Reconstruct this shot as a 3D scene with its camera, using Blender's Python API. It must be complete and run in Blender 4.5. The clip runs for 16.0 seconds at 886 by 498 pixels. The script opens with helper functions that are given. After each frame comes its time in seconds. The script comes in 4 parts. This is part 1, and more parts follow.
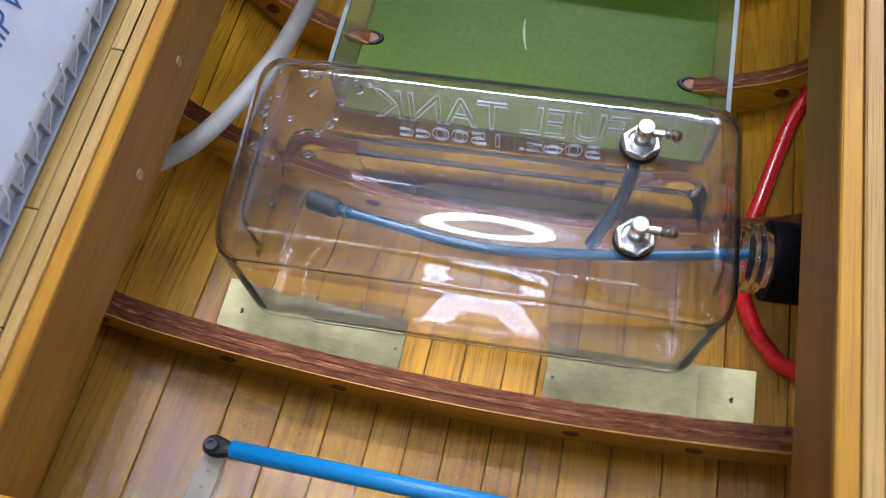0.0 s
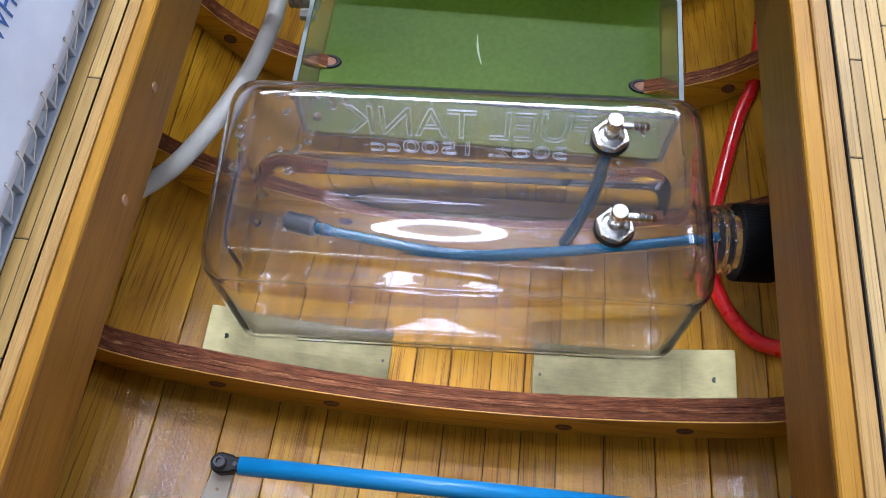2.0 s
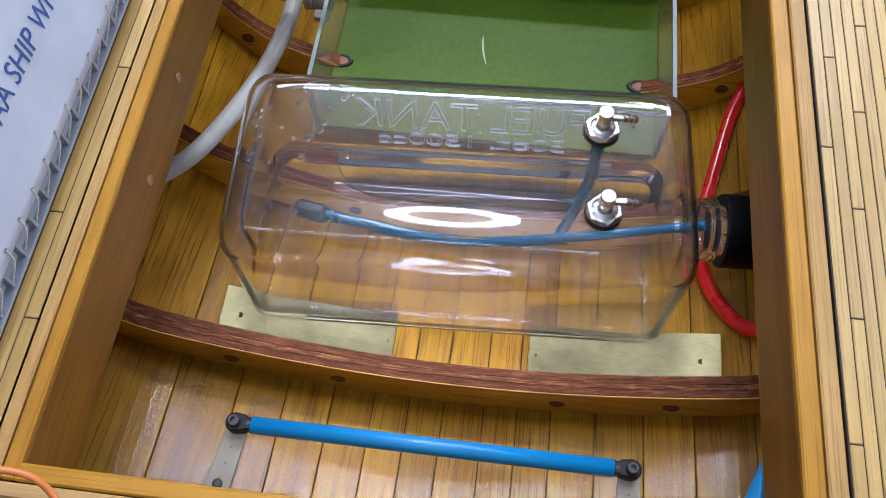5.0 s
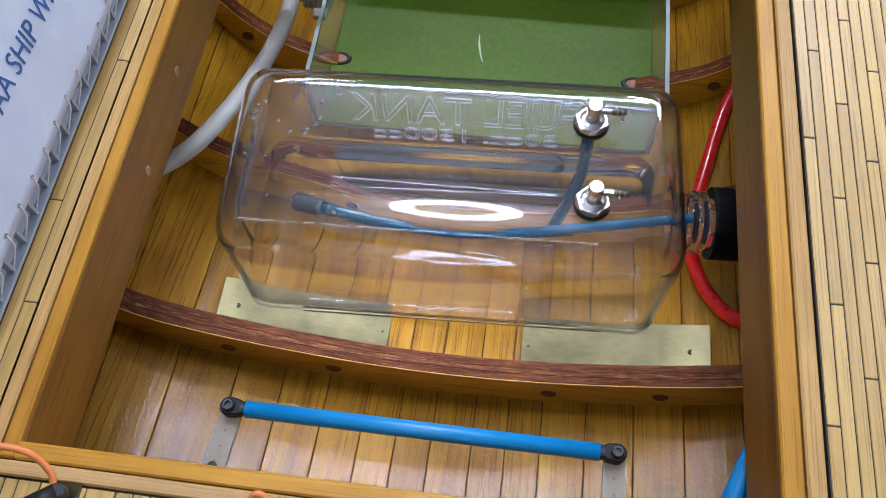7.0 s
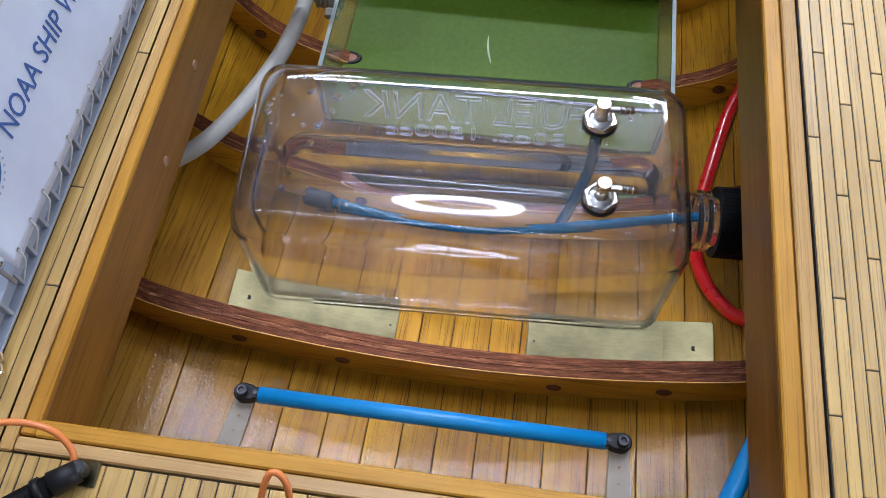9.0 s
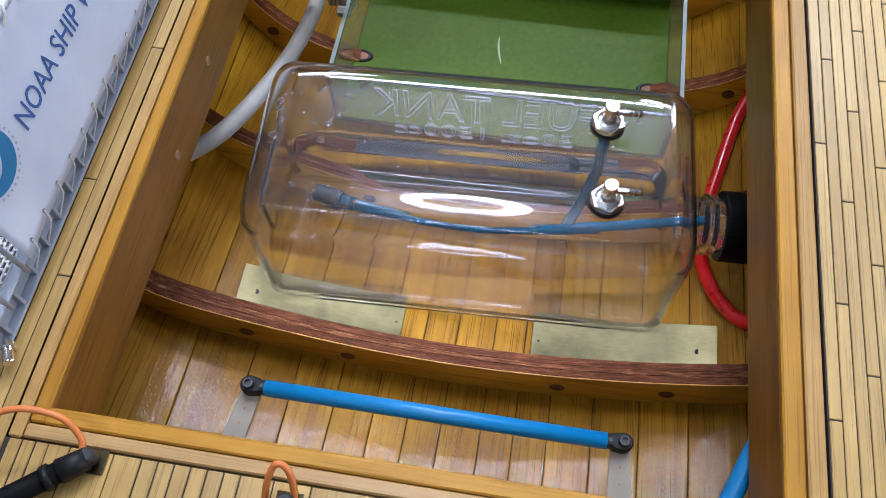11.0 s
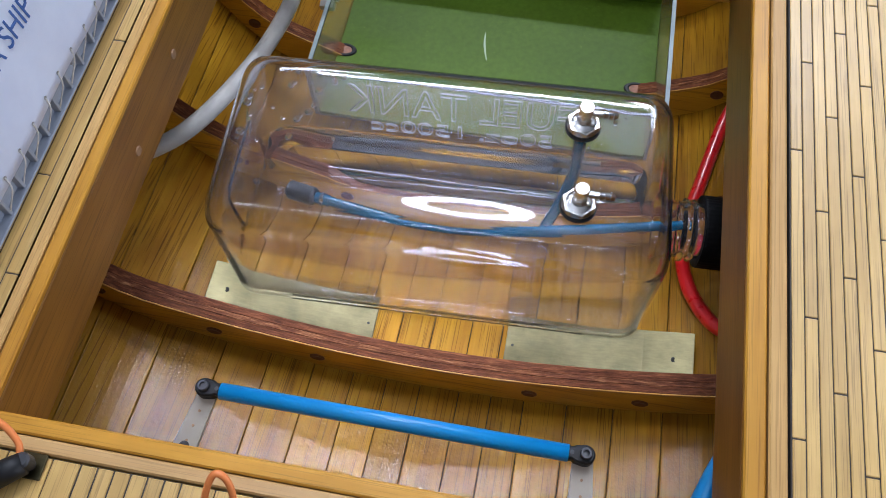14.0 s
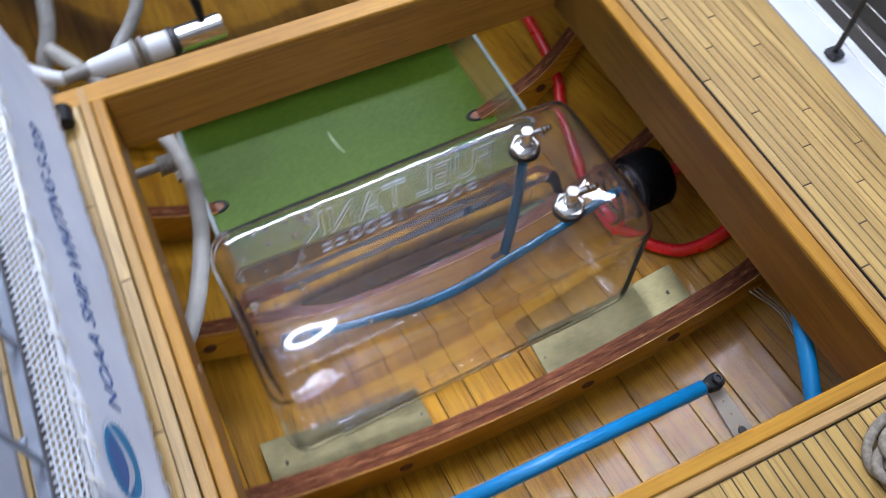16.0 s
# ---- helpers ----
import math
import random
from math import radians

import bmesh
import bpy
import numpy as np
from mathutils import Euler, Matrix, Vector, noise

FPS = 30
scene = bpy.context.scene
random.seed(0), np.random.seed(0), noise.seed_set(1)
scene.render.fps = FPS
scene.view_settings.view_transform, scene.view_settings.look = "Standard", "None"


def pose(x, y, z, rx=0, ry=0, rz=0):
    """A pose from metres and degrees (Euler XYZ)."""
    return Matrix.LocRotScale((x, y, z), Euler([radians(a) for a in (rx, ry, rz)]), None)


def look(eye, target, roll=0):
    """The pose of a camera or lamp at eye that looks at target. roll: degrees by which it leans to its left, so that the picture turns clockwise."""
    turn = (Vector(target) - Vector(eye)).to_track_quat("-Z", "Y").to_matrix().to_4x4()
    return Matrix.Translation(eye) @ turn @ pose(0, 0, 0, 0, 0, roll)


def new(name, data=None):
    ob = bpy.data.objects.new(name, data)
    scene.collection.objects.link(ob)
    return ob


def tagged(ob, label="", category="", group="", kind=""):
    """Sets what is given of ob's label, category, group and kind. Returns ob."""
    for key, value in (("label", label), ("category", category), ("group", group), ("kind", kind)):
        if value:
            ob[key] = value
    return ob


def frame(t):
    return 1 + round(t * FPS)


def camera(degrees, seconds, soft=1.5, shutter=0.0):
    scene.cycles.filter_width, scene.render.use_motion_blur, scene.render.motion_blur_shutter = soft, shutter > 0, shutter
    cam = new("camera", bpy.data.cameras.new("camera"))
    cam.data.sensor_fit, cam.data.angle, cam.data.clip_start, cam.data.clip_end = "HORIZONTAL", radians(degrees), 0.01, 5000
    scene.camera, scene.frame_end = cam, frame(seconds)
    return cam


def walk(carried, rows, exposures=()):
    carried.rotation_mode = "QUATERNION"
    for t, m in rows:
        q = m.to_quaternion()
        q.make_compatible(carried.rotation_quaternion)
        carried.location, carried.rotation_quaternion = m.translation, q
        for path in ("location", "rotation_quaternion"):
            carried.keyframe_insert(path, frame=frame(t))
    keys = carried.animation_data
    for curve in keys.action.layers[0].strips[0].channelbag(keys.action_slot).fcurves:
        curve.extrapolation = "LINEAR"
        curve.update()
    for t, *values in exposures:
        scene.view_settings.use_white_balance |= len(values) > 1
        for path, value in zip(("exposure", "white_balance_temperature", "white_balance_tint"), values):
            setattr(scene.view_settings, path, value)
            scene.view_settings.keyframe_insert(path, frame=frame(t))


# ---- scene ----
cam = camera(56.2, 16.0, soft=0.8, shutter=0.5)
PATH = [
    (0, (0.04, -0.159, 0.263), (-0.189, 0.614, -1.568), -5.2),
    (0.5, (0.007, -0.183, 0.27), (-0.092, 0.687, -1.528), -1.9),
    (1, (0.023, -0.183, 0.277), (-0.088, 0.706, -1.512), -1.5),
    (1.5, (0.024, -0.175, 0.271), (-0.092, 0.704, -1.522), -1.3),
    (2, (0.024, -0.177, 0.265), (-0.081, 0.69, -1.534), -1.0),
    (2.5, (0.024, -0.183, 0.27), (-0.074, 0.677, -1.533), -0.8),
    (3, (0.026, -0.19, 0.275), (-0.077, 0.671, -1.527), -1.0),
    (3.5, (0.023, -0.194, 0.278), (-0.085, 0.676, -1.52), -1.0),
    (6, (0.039, -0.204, 0.286), (-0.113, 0.685, -1.499), -2.7),
    (6.5, (0.04, -0.207, 0.288), (-0.114, 0.684, -1.496), -2.8),
    (7, (0.04, -0.208, 0.286), (-0.113, 0.686, -1.497), -2.7),
    (7.5, (0.034, -0.213, 0.289), (-0.115, 0.69, -1.49), -2.3),
    (8, (0.034, -0.216, 0.291), (-0.121, 0.691, -1.484), -2.3),
    (8.5, (0.038, -0.217, 0.289), (-0.115, 0.692, -1.486), -1.9),
    (9, (0.036, -0.218, 0.29), (-0.116, 0.691, -1.485), -1.7),
    (11.5, (0.037, -0.22, 0.294), (-0.136, 0.683, -1.482), -1.6),
    (12, (0.038, -0.22, 0.295), (-0.138, 0.681, -1.482), -1.7),
    (12.5, (0.04, -0.218, 0.293), (-0.141, 0.679, -1.486), -1.7),
    (13, (0.041, -0.216, 0.292), (-0.149, 0.672, -1.49), -1.6),
    (13.5, (0.045, -0.213, 0.288), (-0.15, 0.671, -1.496), -1.6),
    (14, (0.055, -0.208, 0.286), (-0.135, 0.677, -1.497), -1.9),
    (14.5, (0.041, -0.216, 0.284), (-0.093, 0.689, -1.495), -2.1),
    (14.7, (0.025, -0.221, 0.286), (-0.038, 0.708, -1.483), -1.0),
    (15, (-0.001, -0.220, 0.289), (0.072, 0.728, -1.47), 0.5),
    (15.3, (-0.038, -0.229, 0.304), (0.154, 0.727, -1.441), 0.5),
    (15.5, (-0.067, -0.233, 0.312), (0.215, 0.734, -1.416), 1.2),
    (15.7, (-0.084, -0.227, 0.314), (0.264, 0.741, -1.4), 1.1),
    (16, (-0.094, -0.204, 0.312), (0.375, 0.739, -1.388), 1.4),
]
walk(cam, [(t, look(eye, target, roll)) for t, eye, target, roll in PATH], [(0.0, 0.10), (0.6, 0.13), (3.0, 0.12), (6.0, 0.03), (9.0, 0.0), (14.0, 0.0), (16.0, 0.0)])

# ---- light ----
world = bpy.data.worlds.new("room_air")
scene.world = world
world.use_nodes = True
world.node_tree.nodes["Background"].inputs[0].default_value = (0.92, 0.96, 1.0, 1)
world.node_tree.nodes["Background"].inputs[1].default_value = 0.035
RING, KEY, BACK, SIDE = 54.0, 49.0, 7.0, 7.0
COOL = (0.89, 0.98, 1.19)


def area_lamp(name, eye, target, size, watts, colour, shape="SQUARE", size_y=None):
    data = bpy.data.lights.new(name, "AREA")
    data.shape, data.size, data.energy, data.color = shape, size, watts, colour
    if size_y:
        data.size_y = size_y
    ob = new(name, data)
    ob.matrix_world = look(eye, target)
    return ob


# ---- materials ----
def material(name):
    m = bpy.data.materials.new(name)
    m.use_nodes = True
    nt = m.node_tree
    return m, nt, nt.nodes["Principled BSDF"]


def link(nt, a, b):
    nt.links.new(a, b)


def ramp(nt, fac, stops):
    n = nt.nodes.new("ShaderNodeValToRGB")
    while len(n.color_ramp.elements) < len(stops):
        n.color_ramp.elements.new(0.5)
    for e, (p, c) in zip(n.color_ramp.elements, stops):
        e.position, e.color = p, (*c, 1)
    link(nt, fac, n.inputs[0])
    return n.outputs[0]


def noise_tex(nt, vec, scale, detail=4, rough=0.55, distort=0.0):
    n = nt.nodes.new("ShaderNodeTexNoise")
    n.inputs["Scale"].default_value, n.inputs["Detail"].default_value = scale, detail
    n.inputs["Roughness"].default_value, n.inputs["Distortion"].default_value = rough, distort
    if vec is not None:
        link(nt, vec, n.inputs["Vector"])
    return n.outputs[0]


def coords(nt, scale=(1, 1, 1), rot=(0, 0, 0), shift=True):
    """Object coordinates, stretched; each piece is shifted by its random number so that no two show the same grain."""
    tc = nt.nodes.new("ShaderNodeTexCoord")
    mp = nt.nodes.new("ShaderNodeMapping")
    mp.inputs["Scale"].default_value, mp.inputs["Rotation"].default_value = scale, rot
    link(nt, tc.outputs["Object"], mp.inputs["Vector"])
    if shift:
        oi = nt.nodes.new("ShaderNodeObjectInfo")
        ml = nt.nodes.new("ShaderNodeMath")
        ml.operation = "MULTIPLY"
        ml.inputs[1].default_value = 37.0
        link(nt, oi.outputs["Random"], ml.inputs[0])
        link(nt, ml.outputs[0], mp.inputs["Location"])
    return mp.outputs[0]


def mix_rgb(nt, fac, a, b, mode="MIX"):
    n = nt.nodes.new("ShaderNodeMix")
    n.data_type, n.blend_type = "RGBA", mode
    for sock, v in ((n.inputs[0], fac), (n.inputs[6], a), (n.inputs[7], b)):
        if isinstance(v, (int, float)):
            sock.default_value = v
        elif isinstance(v, tuple):
            sock.default_value = (*v, 1)
        else:
            link(nt, v, sock)
    return n.outputs[2]


def bump(nt, height, strength, distance, normal=None):
    n = nt.nodes.new("ShaderNodeBump")
    n.inputs["Strength"].default_value, n.inputs["Distance"].default_value = strength, distance
    link(nt, height, n.inputs["Height"])
    if normal is not None:
        link(nt, normal, n.inputs["Normal"])
    return n.outputs[0]


def wood(name, dark, light, along="y", rough=0.35, coat=0.0, coat_rough=0.12, pores=0.5, wavy=0.0, tone=0.25, streak=1.0, coat_bump=0.0, coat_size=0.002, lift=1.0, spec=0.5, dash=0.012):
    """Sawn wood with grain along one axis, fine dark pores, a slow change of tone, and varnish where coat is set."""
    m, nt, b = material(name)
    s = {"x": (0.05, 1, lift), "y": (1, 0.05, lift), "z": (1, 1, 0.05)}[along]
    v = coords(nt, s)
    grain = noise_tex(nt, v, 260 * streak, 5, 0.6, 0.3)
    broad = noise_tex(nt, v, 55 * streak, 3, 0.5, 0.6)
    base = ramp(nt, grain, [(0.3, dark), (0.7, light)])
    base = mix_rgb(nt, 0.5, base, ramp(nt, broad, [(0.35, dark), (0.65, light)]))
    p = {"x": (dash, 1, lift), "y": (1, dash, lift), "z": (1, 1, dash)}[along]
    pore = ramp(nt, noise_tex(nt, coords(nt, p), 1500, 2, 0.7), [(0.555, (1, 1, 1)), (0.63, (1 - pores, 1 - 1.1 * pores, 1 - 1.2 * pores))])
    base = mix_rgb(nt, 1.0, base, pore, "MULTIPLY")
    oi = nt.nodes.new("ShaderNodeObjectInfo")
    hue = ramp(nt, oi.outputs["Random"], [(0.0, (1 - tone, 1 - 1.1 * tone, 1 - 1.3 * tone)), (1.0, (1 + tone * 0.4,) * 3)])
    base = mix_rgb(nt, 1.0, base, hue, "MULTIPLY")
    slow = ramp(nt, noise_tex(nt, coords(nt), 18, 3), [(0.3, (0.86, 0.84, 0.8)), (0.7, (1.06, 1.06, 1.06))])
    base = mix_rgb(nt, 1.0, base, slow, "MULTIPLY")
    link(nt, base, b.inputs["Base Color"])
    b.inputs["Roughness"].default_value = rough
    b.inputs["Specular IOR Level"].default_value = spec
    n = bump(nt, grain, 0.25, 0.0004)
    link(nt, n, b.inputs["Normal"])
    if coat:
        b.inputs["Coat Weight"].default_value = coat
        b.inputs["Coat Roughness"].default_value = coat_rough
        b.inputs["Coat IOR"].default_value = 1.6 if coat_bump else 1.5
        if coat_bump:
            c = noise_tex(nt, coords(nt, (1, 0.6, 0.3)), 1.0 / coat_size, 2, 0.5)
            c2 = noise_tex(nt, coords(nt), 90, 2, 0.5)
            k = bump(nt, c, coat_bump, 0.00034)
            link(nt, bump(nt, c2, coat_bump, 0.0006, k), b.inputs["Coat Normal"])
    return m


def plain(name, colour, rough=0.5, metal=0.0, bump_scale=0, bump_amount=0.2, vary=0.12, scale=60, coat=0.0, spec=None):
    m, nt, b = material(name)
    n = noise_tex(nt, coords(nt), scale, 5)
    c = ramp(nt, n, [(0.3, tuple(x * (1 - vary) for x in colour)), (0.7, tuple(min(1, x * (1 + vary)) for x in colour))])
    link(nt, c, b.inputs["Base Color"])
    b.inputs["Metallic"].default_value = metal
    r = nt.nodes.new("ShaderNodeMapRange")
    r.inputs["To Min"].default_value, r.inputs["To Max"].default_value = rough * 0.8, min(1, rough * 1.25)
    link(nt, noise_tex(nt, coords(nt), scale * 3, 4), r.inputs["Value"])
    link(nt, r.outputs[0], b.inputs["Roughness"])
    b.inputs["Coat Weight"].default_value = coat
    if spec is not None:
        b.inputs["Specular IOR Level"].default_value = spec
    if bump_scale:
        link(nt, bump(nt, noise_tex(nt, coords(nt), bump_scale, 3), bump_amount, 0.0005), b.inputs["Normal"])
    return m


def clear(name, colour, ior=1.46, rough=0.0, wavy=0.0, haze=0.0):
    m, nt, b = material(name)
    b.inputs["Base Color"].default_value = (*colour, 1)
    b.inputs["Transmission Weight"].default_value = 1 - haze
    b.inputs["Roughness"].default_value = rough
    b.inputs["IOR"].default_value = ior
    if wavy:
        link(nt, bump(nt, noise_tex(nt, coords(nt), 55, 2), wavy, 0.0008), b.inputs["Normal"])
    return m


def thin_cloth(name, colour, through_light):
    """Woven cloth that lets a part of the light behind it through."""
    m = plain(name, colour, 0.75, vary=0.08, scale=45, bump_scale=1500, bump_amount=0.3)
    nt = m.node_tree
    tr, mx = nt.nodes.new("ShaderNodeBsdfTranslucent"), nt.nodes.new("ShaderNodeMixShader")
    tr.inputs[0].default_value = (*colour, 1)
    mx.inputs[0].default_value = through_light
    link(nt, nt.nodes["Principled BSDF"].outputs[0], mx.inputs[1])
    link(nt, tr.outputs[0], mx.inputs[2])
    link(nt, mx.outputs[0], nt.nodes["Material Output"].inputs[0])
    return m


def brushed(name, colour, rough, along="x", stain=0.3):
    m, nt, b = material(name)
    s = {"x": (0.03, 1, 1), "y": (1, 0.03, 1)}[along]
    g = noise_tex(nt, coords(nt, s), 900, 4, 0.6)
    blot = noise_tex(nt, coords(nt), 45, 5, 0.6)
    c = ramp(nt, blot, [(0.3, tuple(x * (1 - stain) for x in colour)), (0.65, colour)])
    c = mix_rgb(nt, 0.35, c, ramp(nt, g, [(0.3, tuple(x * 0.7 for x in colour)), (0.7, tuple(min(1, x * 1.15) for x in colour))]))
    link(nt, c, b.inputs["Base Color"])
    b.inputs["Metallic"].default_value = 1
    b.inputs["Roughness"].default_value = rough
    link(nt, bump(nt, g, 0.12, 0.0002), b.inputs["Normal"])
    return m


HULL = wood("varnished_hull_plank", (0.255, 0.104, 0.005), (0.47, 0.245, 0.015), "y", 0.5, 0.75, 0.01, 0.48, tone=0.24, coat_bump=1.0, coat_size=0.0010, lift=0.0, spec=0.08)
# Side boards: a browner wood, darkened further for the shade on their inner faces.
DARKCOAM = wood("darkened_coaming_wood", (0.17, 0.069, 0.011), (0.29, 0.128, 0.021), "y", 0.42, 0.12, 0.3, 0.35, tone=0.05, spec=0.25)
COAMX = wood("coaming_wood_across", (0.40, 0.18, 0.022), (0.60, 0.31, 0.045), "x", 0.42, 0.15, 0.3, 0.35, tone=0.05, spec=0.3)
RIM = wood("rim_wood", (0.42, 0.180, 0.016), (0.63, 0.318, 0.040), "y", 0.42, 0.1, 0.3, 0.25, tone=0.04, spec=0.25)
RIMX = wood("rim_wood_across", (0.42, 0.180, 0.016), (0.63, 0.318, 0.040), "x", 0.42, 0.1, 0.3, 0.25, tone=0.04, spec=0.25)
STRIP = wood("pale_strip_wood", (0.47, 0.255, 0.078), (0.63, 0.385, 0.14), "y", 0.45, 0.08, 0.3, 0.25, tone=0.06, spec=0.25)
STRIPX = wood("pale_strip_wood_across", (0.44, 0.24, 0.075), (0.60, 0.37, 0.15), "x", 0.42, 0.2, 0.3, 0.2, tone=0.06)
DECK = wood("deck_plank_wood", (0.46, 0.272, 0.068), (0.67, 0.438, 0.142), "y", 0.45, 0.5, 0.3, 0.3, tone=0.16)
RIBSIDE = wood("rib_side_wood", (0.46, 0.21, 0.012), (0.74, 0.42, 0.030), "x", 0.45, 0.2, 0.15, 0.3, tone=0.08, lift=0.3, spec=0.25)
CAULK = plain("dark_caulk", (0.035, 0.028, 0.022), 0.7, vary=0.2)
SEAM = plain("dark_seam_filler", (0.018, 0.010, 0.006), 0.7, vary=0.3)
HOLEDARK = plain("dark_hole_fill", (0.11, 0.04, 0.015), 0.6, vary=0.3)
SLOTWOOD = plain("reddish_cut_wood", (0.27, 0.11, 0.06), 0.6, vary=0.3, scale=400)
SCUFF = plain("scuffed_paint", (0.34, 0.42, 0.25), 0.6, vary=0.3, scale=300)
DOWEL = plain("pale_dowel", (0.30, 0.17, 0.09), 0.5, vary=0.2, scale=300)
BRASS = brushed("brushed_brass", (0.145, 0.124, 0.064), 0.32, stain=0.65)
STEEL = plain("polished_steel", (0.78, 0.77, 0.75), 0.2, 1.0, vary=0.06, scale=200)
CLUNK = plain("dark_weight_metal", (0.045, 0.046, 0.05), 0.3, 0.4, vary=0.25, scale=300)
DULLSTEEL = plain("dull_steel", (0.5, 0.5, 0.5), 0.3, 1.0, vary=0.15, scale=200)
TANK = clear("clear_tank_plastic", (0.935, 0.94, 1.0), 1.53, wavy=0.045, haze=0.004)
# The whitish haze on the letter edges stands in for their highlights.
LETTEREDGE = clear("pale_letter_edge", (0.95, 0.96, 1.0), 1.5, rough=0.12, haze=0.28)
ACRYLIC = clear("clear_acrylic", (0.88, 0.95, 0.93), 1.45, haze=0.04)
BLUETUBE = plain("blue_fuel_tubing", (0.0001, 0.058, 0.105), 0.14, vary=0.2, spec=0.3, coat=0.35)
RUBBER = plain("black_rubber", (0.008, 0.008, 0.009), 0.5, vary=0.3, bump_scale=500, bump_amount=0.1, spec=0.3)
FROST = plain("sawn_acrylic_edge", (0.26, 0.32, 0.32), 0.35, vary=0.12, scale=120)
BLACKCAP = plain("black_cap_plastic", (0.004, 0.004, 0.0045), 0.6, vary=0.2, spec=0.1)
BLUEROD = plain("blue_rod_plastic", (0.003, 0.235, 0.56), 0.34, vary=0.07, coat=0.15)
BLACKSCREW = plain("blackened_screw", (0.008, 0.008, 0.008), 0.55, vary=0.2, spec=0.3)
REDTUBE = plain("red_silicone_tube", (0.62, 0.008, 0.012), 0.28, vary=0.08, coat=0.4)
WHITEHOSE = plain("off_white_hose", (0.38, 0.365, 0.33), 0.5, vary=0.16)
HORN = plain("milky_nylon", (0.36, 0.32, 0.26), 0.4, vary=0.06)
WHITEPAINT = plain("white_paint", (0.78, 0.80, 0.83), 0.4, vary=0.05, scale=25)
GREYPAINT = plain("grey_paint", (0.36, 0.40, 0.47), 0.45, vary=0.12, scale=70)
CLOTH = thin_cloth("white_banner_cloth", (0.85, 0.88, 0.97), 0.45)
CORD = plain("white_cord", (0.78, 0.77, 0.74), 0.7, vary=0.1, scale=400)
INK = plain("blue_ink", (0.05, 0.12, 0.34), 0.7, vary=0.1)
RINGINK = plain("faint_grey_ink", (0.50, 0.55, 0.66), 0.7, vary=0.1)
LOGOBLUE = plain("light_blue_ink", (0.02, 0.20, 0.42), 0.7, vary=0.1)
ORANGEWIRE = plain("orange_wire", (0.75, 0.22, 0.06), 0.4, vary=0.08)
ROPE = plain("grey_rope", (0.28, 0.24, 0.19), 0.8, vary=0.3, scale=500, bump_scale=900, bump_amount=0.8)
DARKMETAL = plain("dark_metal", (0.06, 0.06, 0.065), 0.45, 0.6, vary=0.2)
WALLPAINT = plain("room_wall_paint", (0.13, 0.135, 0.14), 0.8, vary=0.05, scale=2)
CEILPAINT = plain("ceiling_paint", (0.45, 0.46, 0.48), 0.8, vary=0.04, scale=2)
FLOORPAINT = plain("room_floor_vinyl", (0.055, 0.048, 0.038), 0.6, vary=0.3, scale=5)


def green_sheet():
    m, nt, b = material("green_painted_sheet")
    n1 = noise_tex(nt, coords(nt, (0.4, 1, 1)), 14, 4)
    c = ramp(nt, n1, [(0.3, (0.066, 0.122, 0.008)), (0.7, (0.092, 0.160, 0.013))])
    c = mix_rgb(nt, 1.0, c, ramp(nt, noise_tex(nt, coords(nt), 260, 4, 0.7), [(0.35, (0.74, 0.74, 0.72)), (0.65, (0.92, 0.92, 0.95))]), "MULTIPLY")
    speck = ramp(nt, noise_tex(nt, coords(nt), 420, 2), [(0.72, (0, 0, 0)), (0.80, (0.7, 0.7, 0.7))])
    c = mix_rgb(nt, speck, c, (0.16, 0.24, 0.03))
    link(nt, c, b.inputs["Base Color"])
    b.inputs["Roughness"].default_value = 0.42
    b.inputs["Specular IOR Level"].default_value = 0.12
    link(nt, bump(nt, noise_tex(nt, coords(nt), 300, 3), 0.12, 0.0004), b.inputs["Normal"])
    return m


GREEN = green_sheet()


def sawn_mahogany(name, stops, flat):
    """Rough sawn dark red wood: light and dark flecks along the rib; the palest also stand for glints."""
    m, nt, b = material(name)
    v = coords(nt, (0.09, 1, 0.3))
    f1 = noise_tex(nt, v, 850, 3, 0.7)
    f2 = noise_tex(nt, coords(nt, (0.06, 1, 0.2)), 330, 4, 0.6)
    c = ramp(nt, f1, stops)
    c = mix_rgb(nt, flat, c, ramp(nt, f2, [(0.35, (0.075, 0.020, 0.008)), (0.65, (0.19, 0.062, 0.026))]))
    link(nt, c, b.inputs["Base Color"])
    b.inputs["Roughness"].default_value = 0.5
    b.inputs["Specular IOR Level"].default_value = 0.08
    link(nt, bump(nt, f1, 0.7, 0.0004), b.inputs["Normal"])
    return m


RIBTOP = sawn_mahogany("rib_top_mahogany", [(0.34, (0.022, 0.006, 0.003)), (0.52, (0.120, 0.034, 0.012)), (0.66, (0.27, 0.092, 0.034))], 0.45)
RIBFLECK = sawn_mahogany("rib_flecked_mahogany", [(0.34, (0.05, 0.014, 0.006)), (0.50, (0.15, 0.05, 0.02)), (0.60, (0.30, 0.12, 0.048)), (0.70, (0.50, 0.25, 0.10))], 0.35)


# ---- mesh helpers ----
def part(name, bm, mat, parent=None, label="", smooth=False):
    me = bpy.data.meshes.new(name)
    bm.normal_update()
    bm.to_mesh(me)
    bm.free()
    me.materials.append(mat)
    if smooth:
        me.polygons.foreach_set("use_smooth", [True] * len(me.polygons))
    ob = new(name, me)
    if parent is not None:
        ob.parent = parent
    if label:
        ob["label"] = label
    return ob


def thing(name, label, category, at=(0, 0, 0), group="", kind=""):
    ob = new(name)
    ob.location = at
    ob.empty_display_size = 0.01
    return tagged(ob, label, category, group, kind)


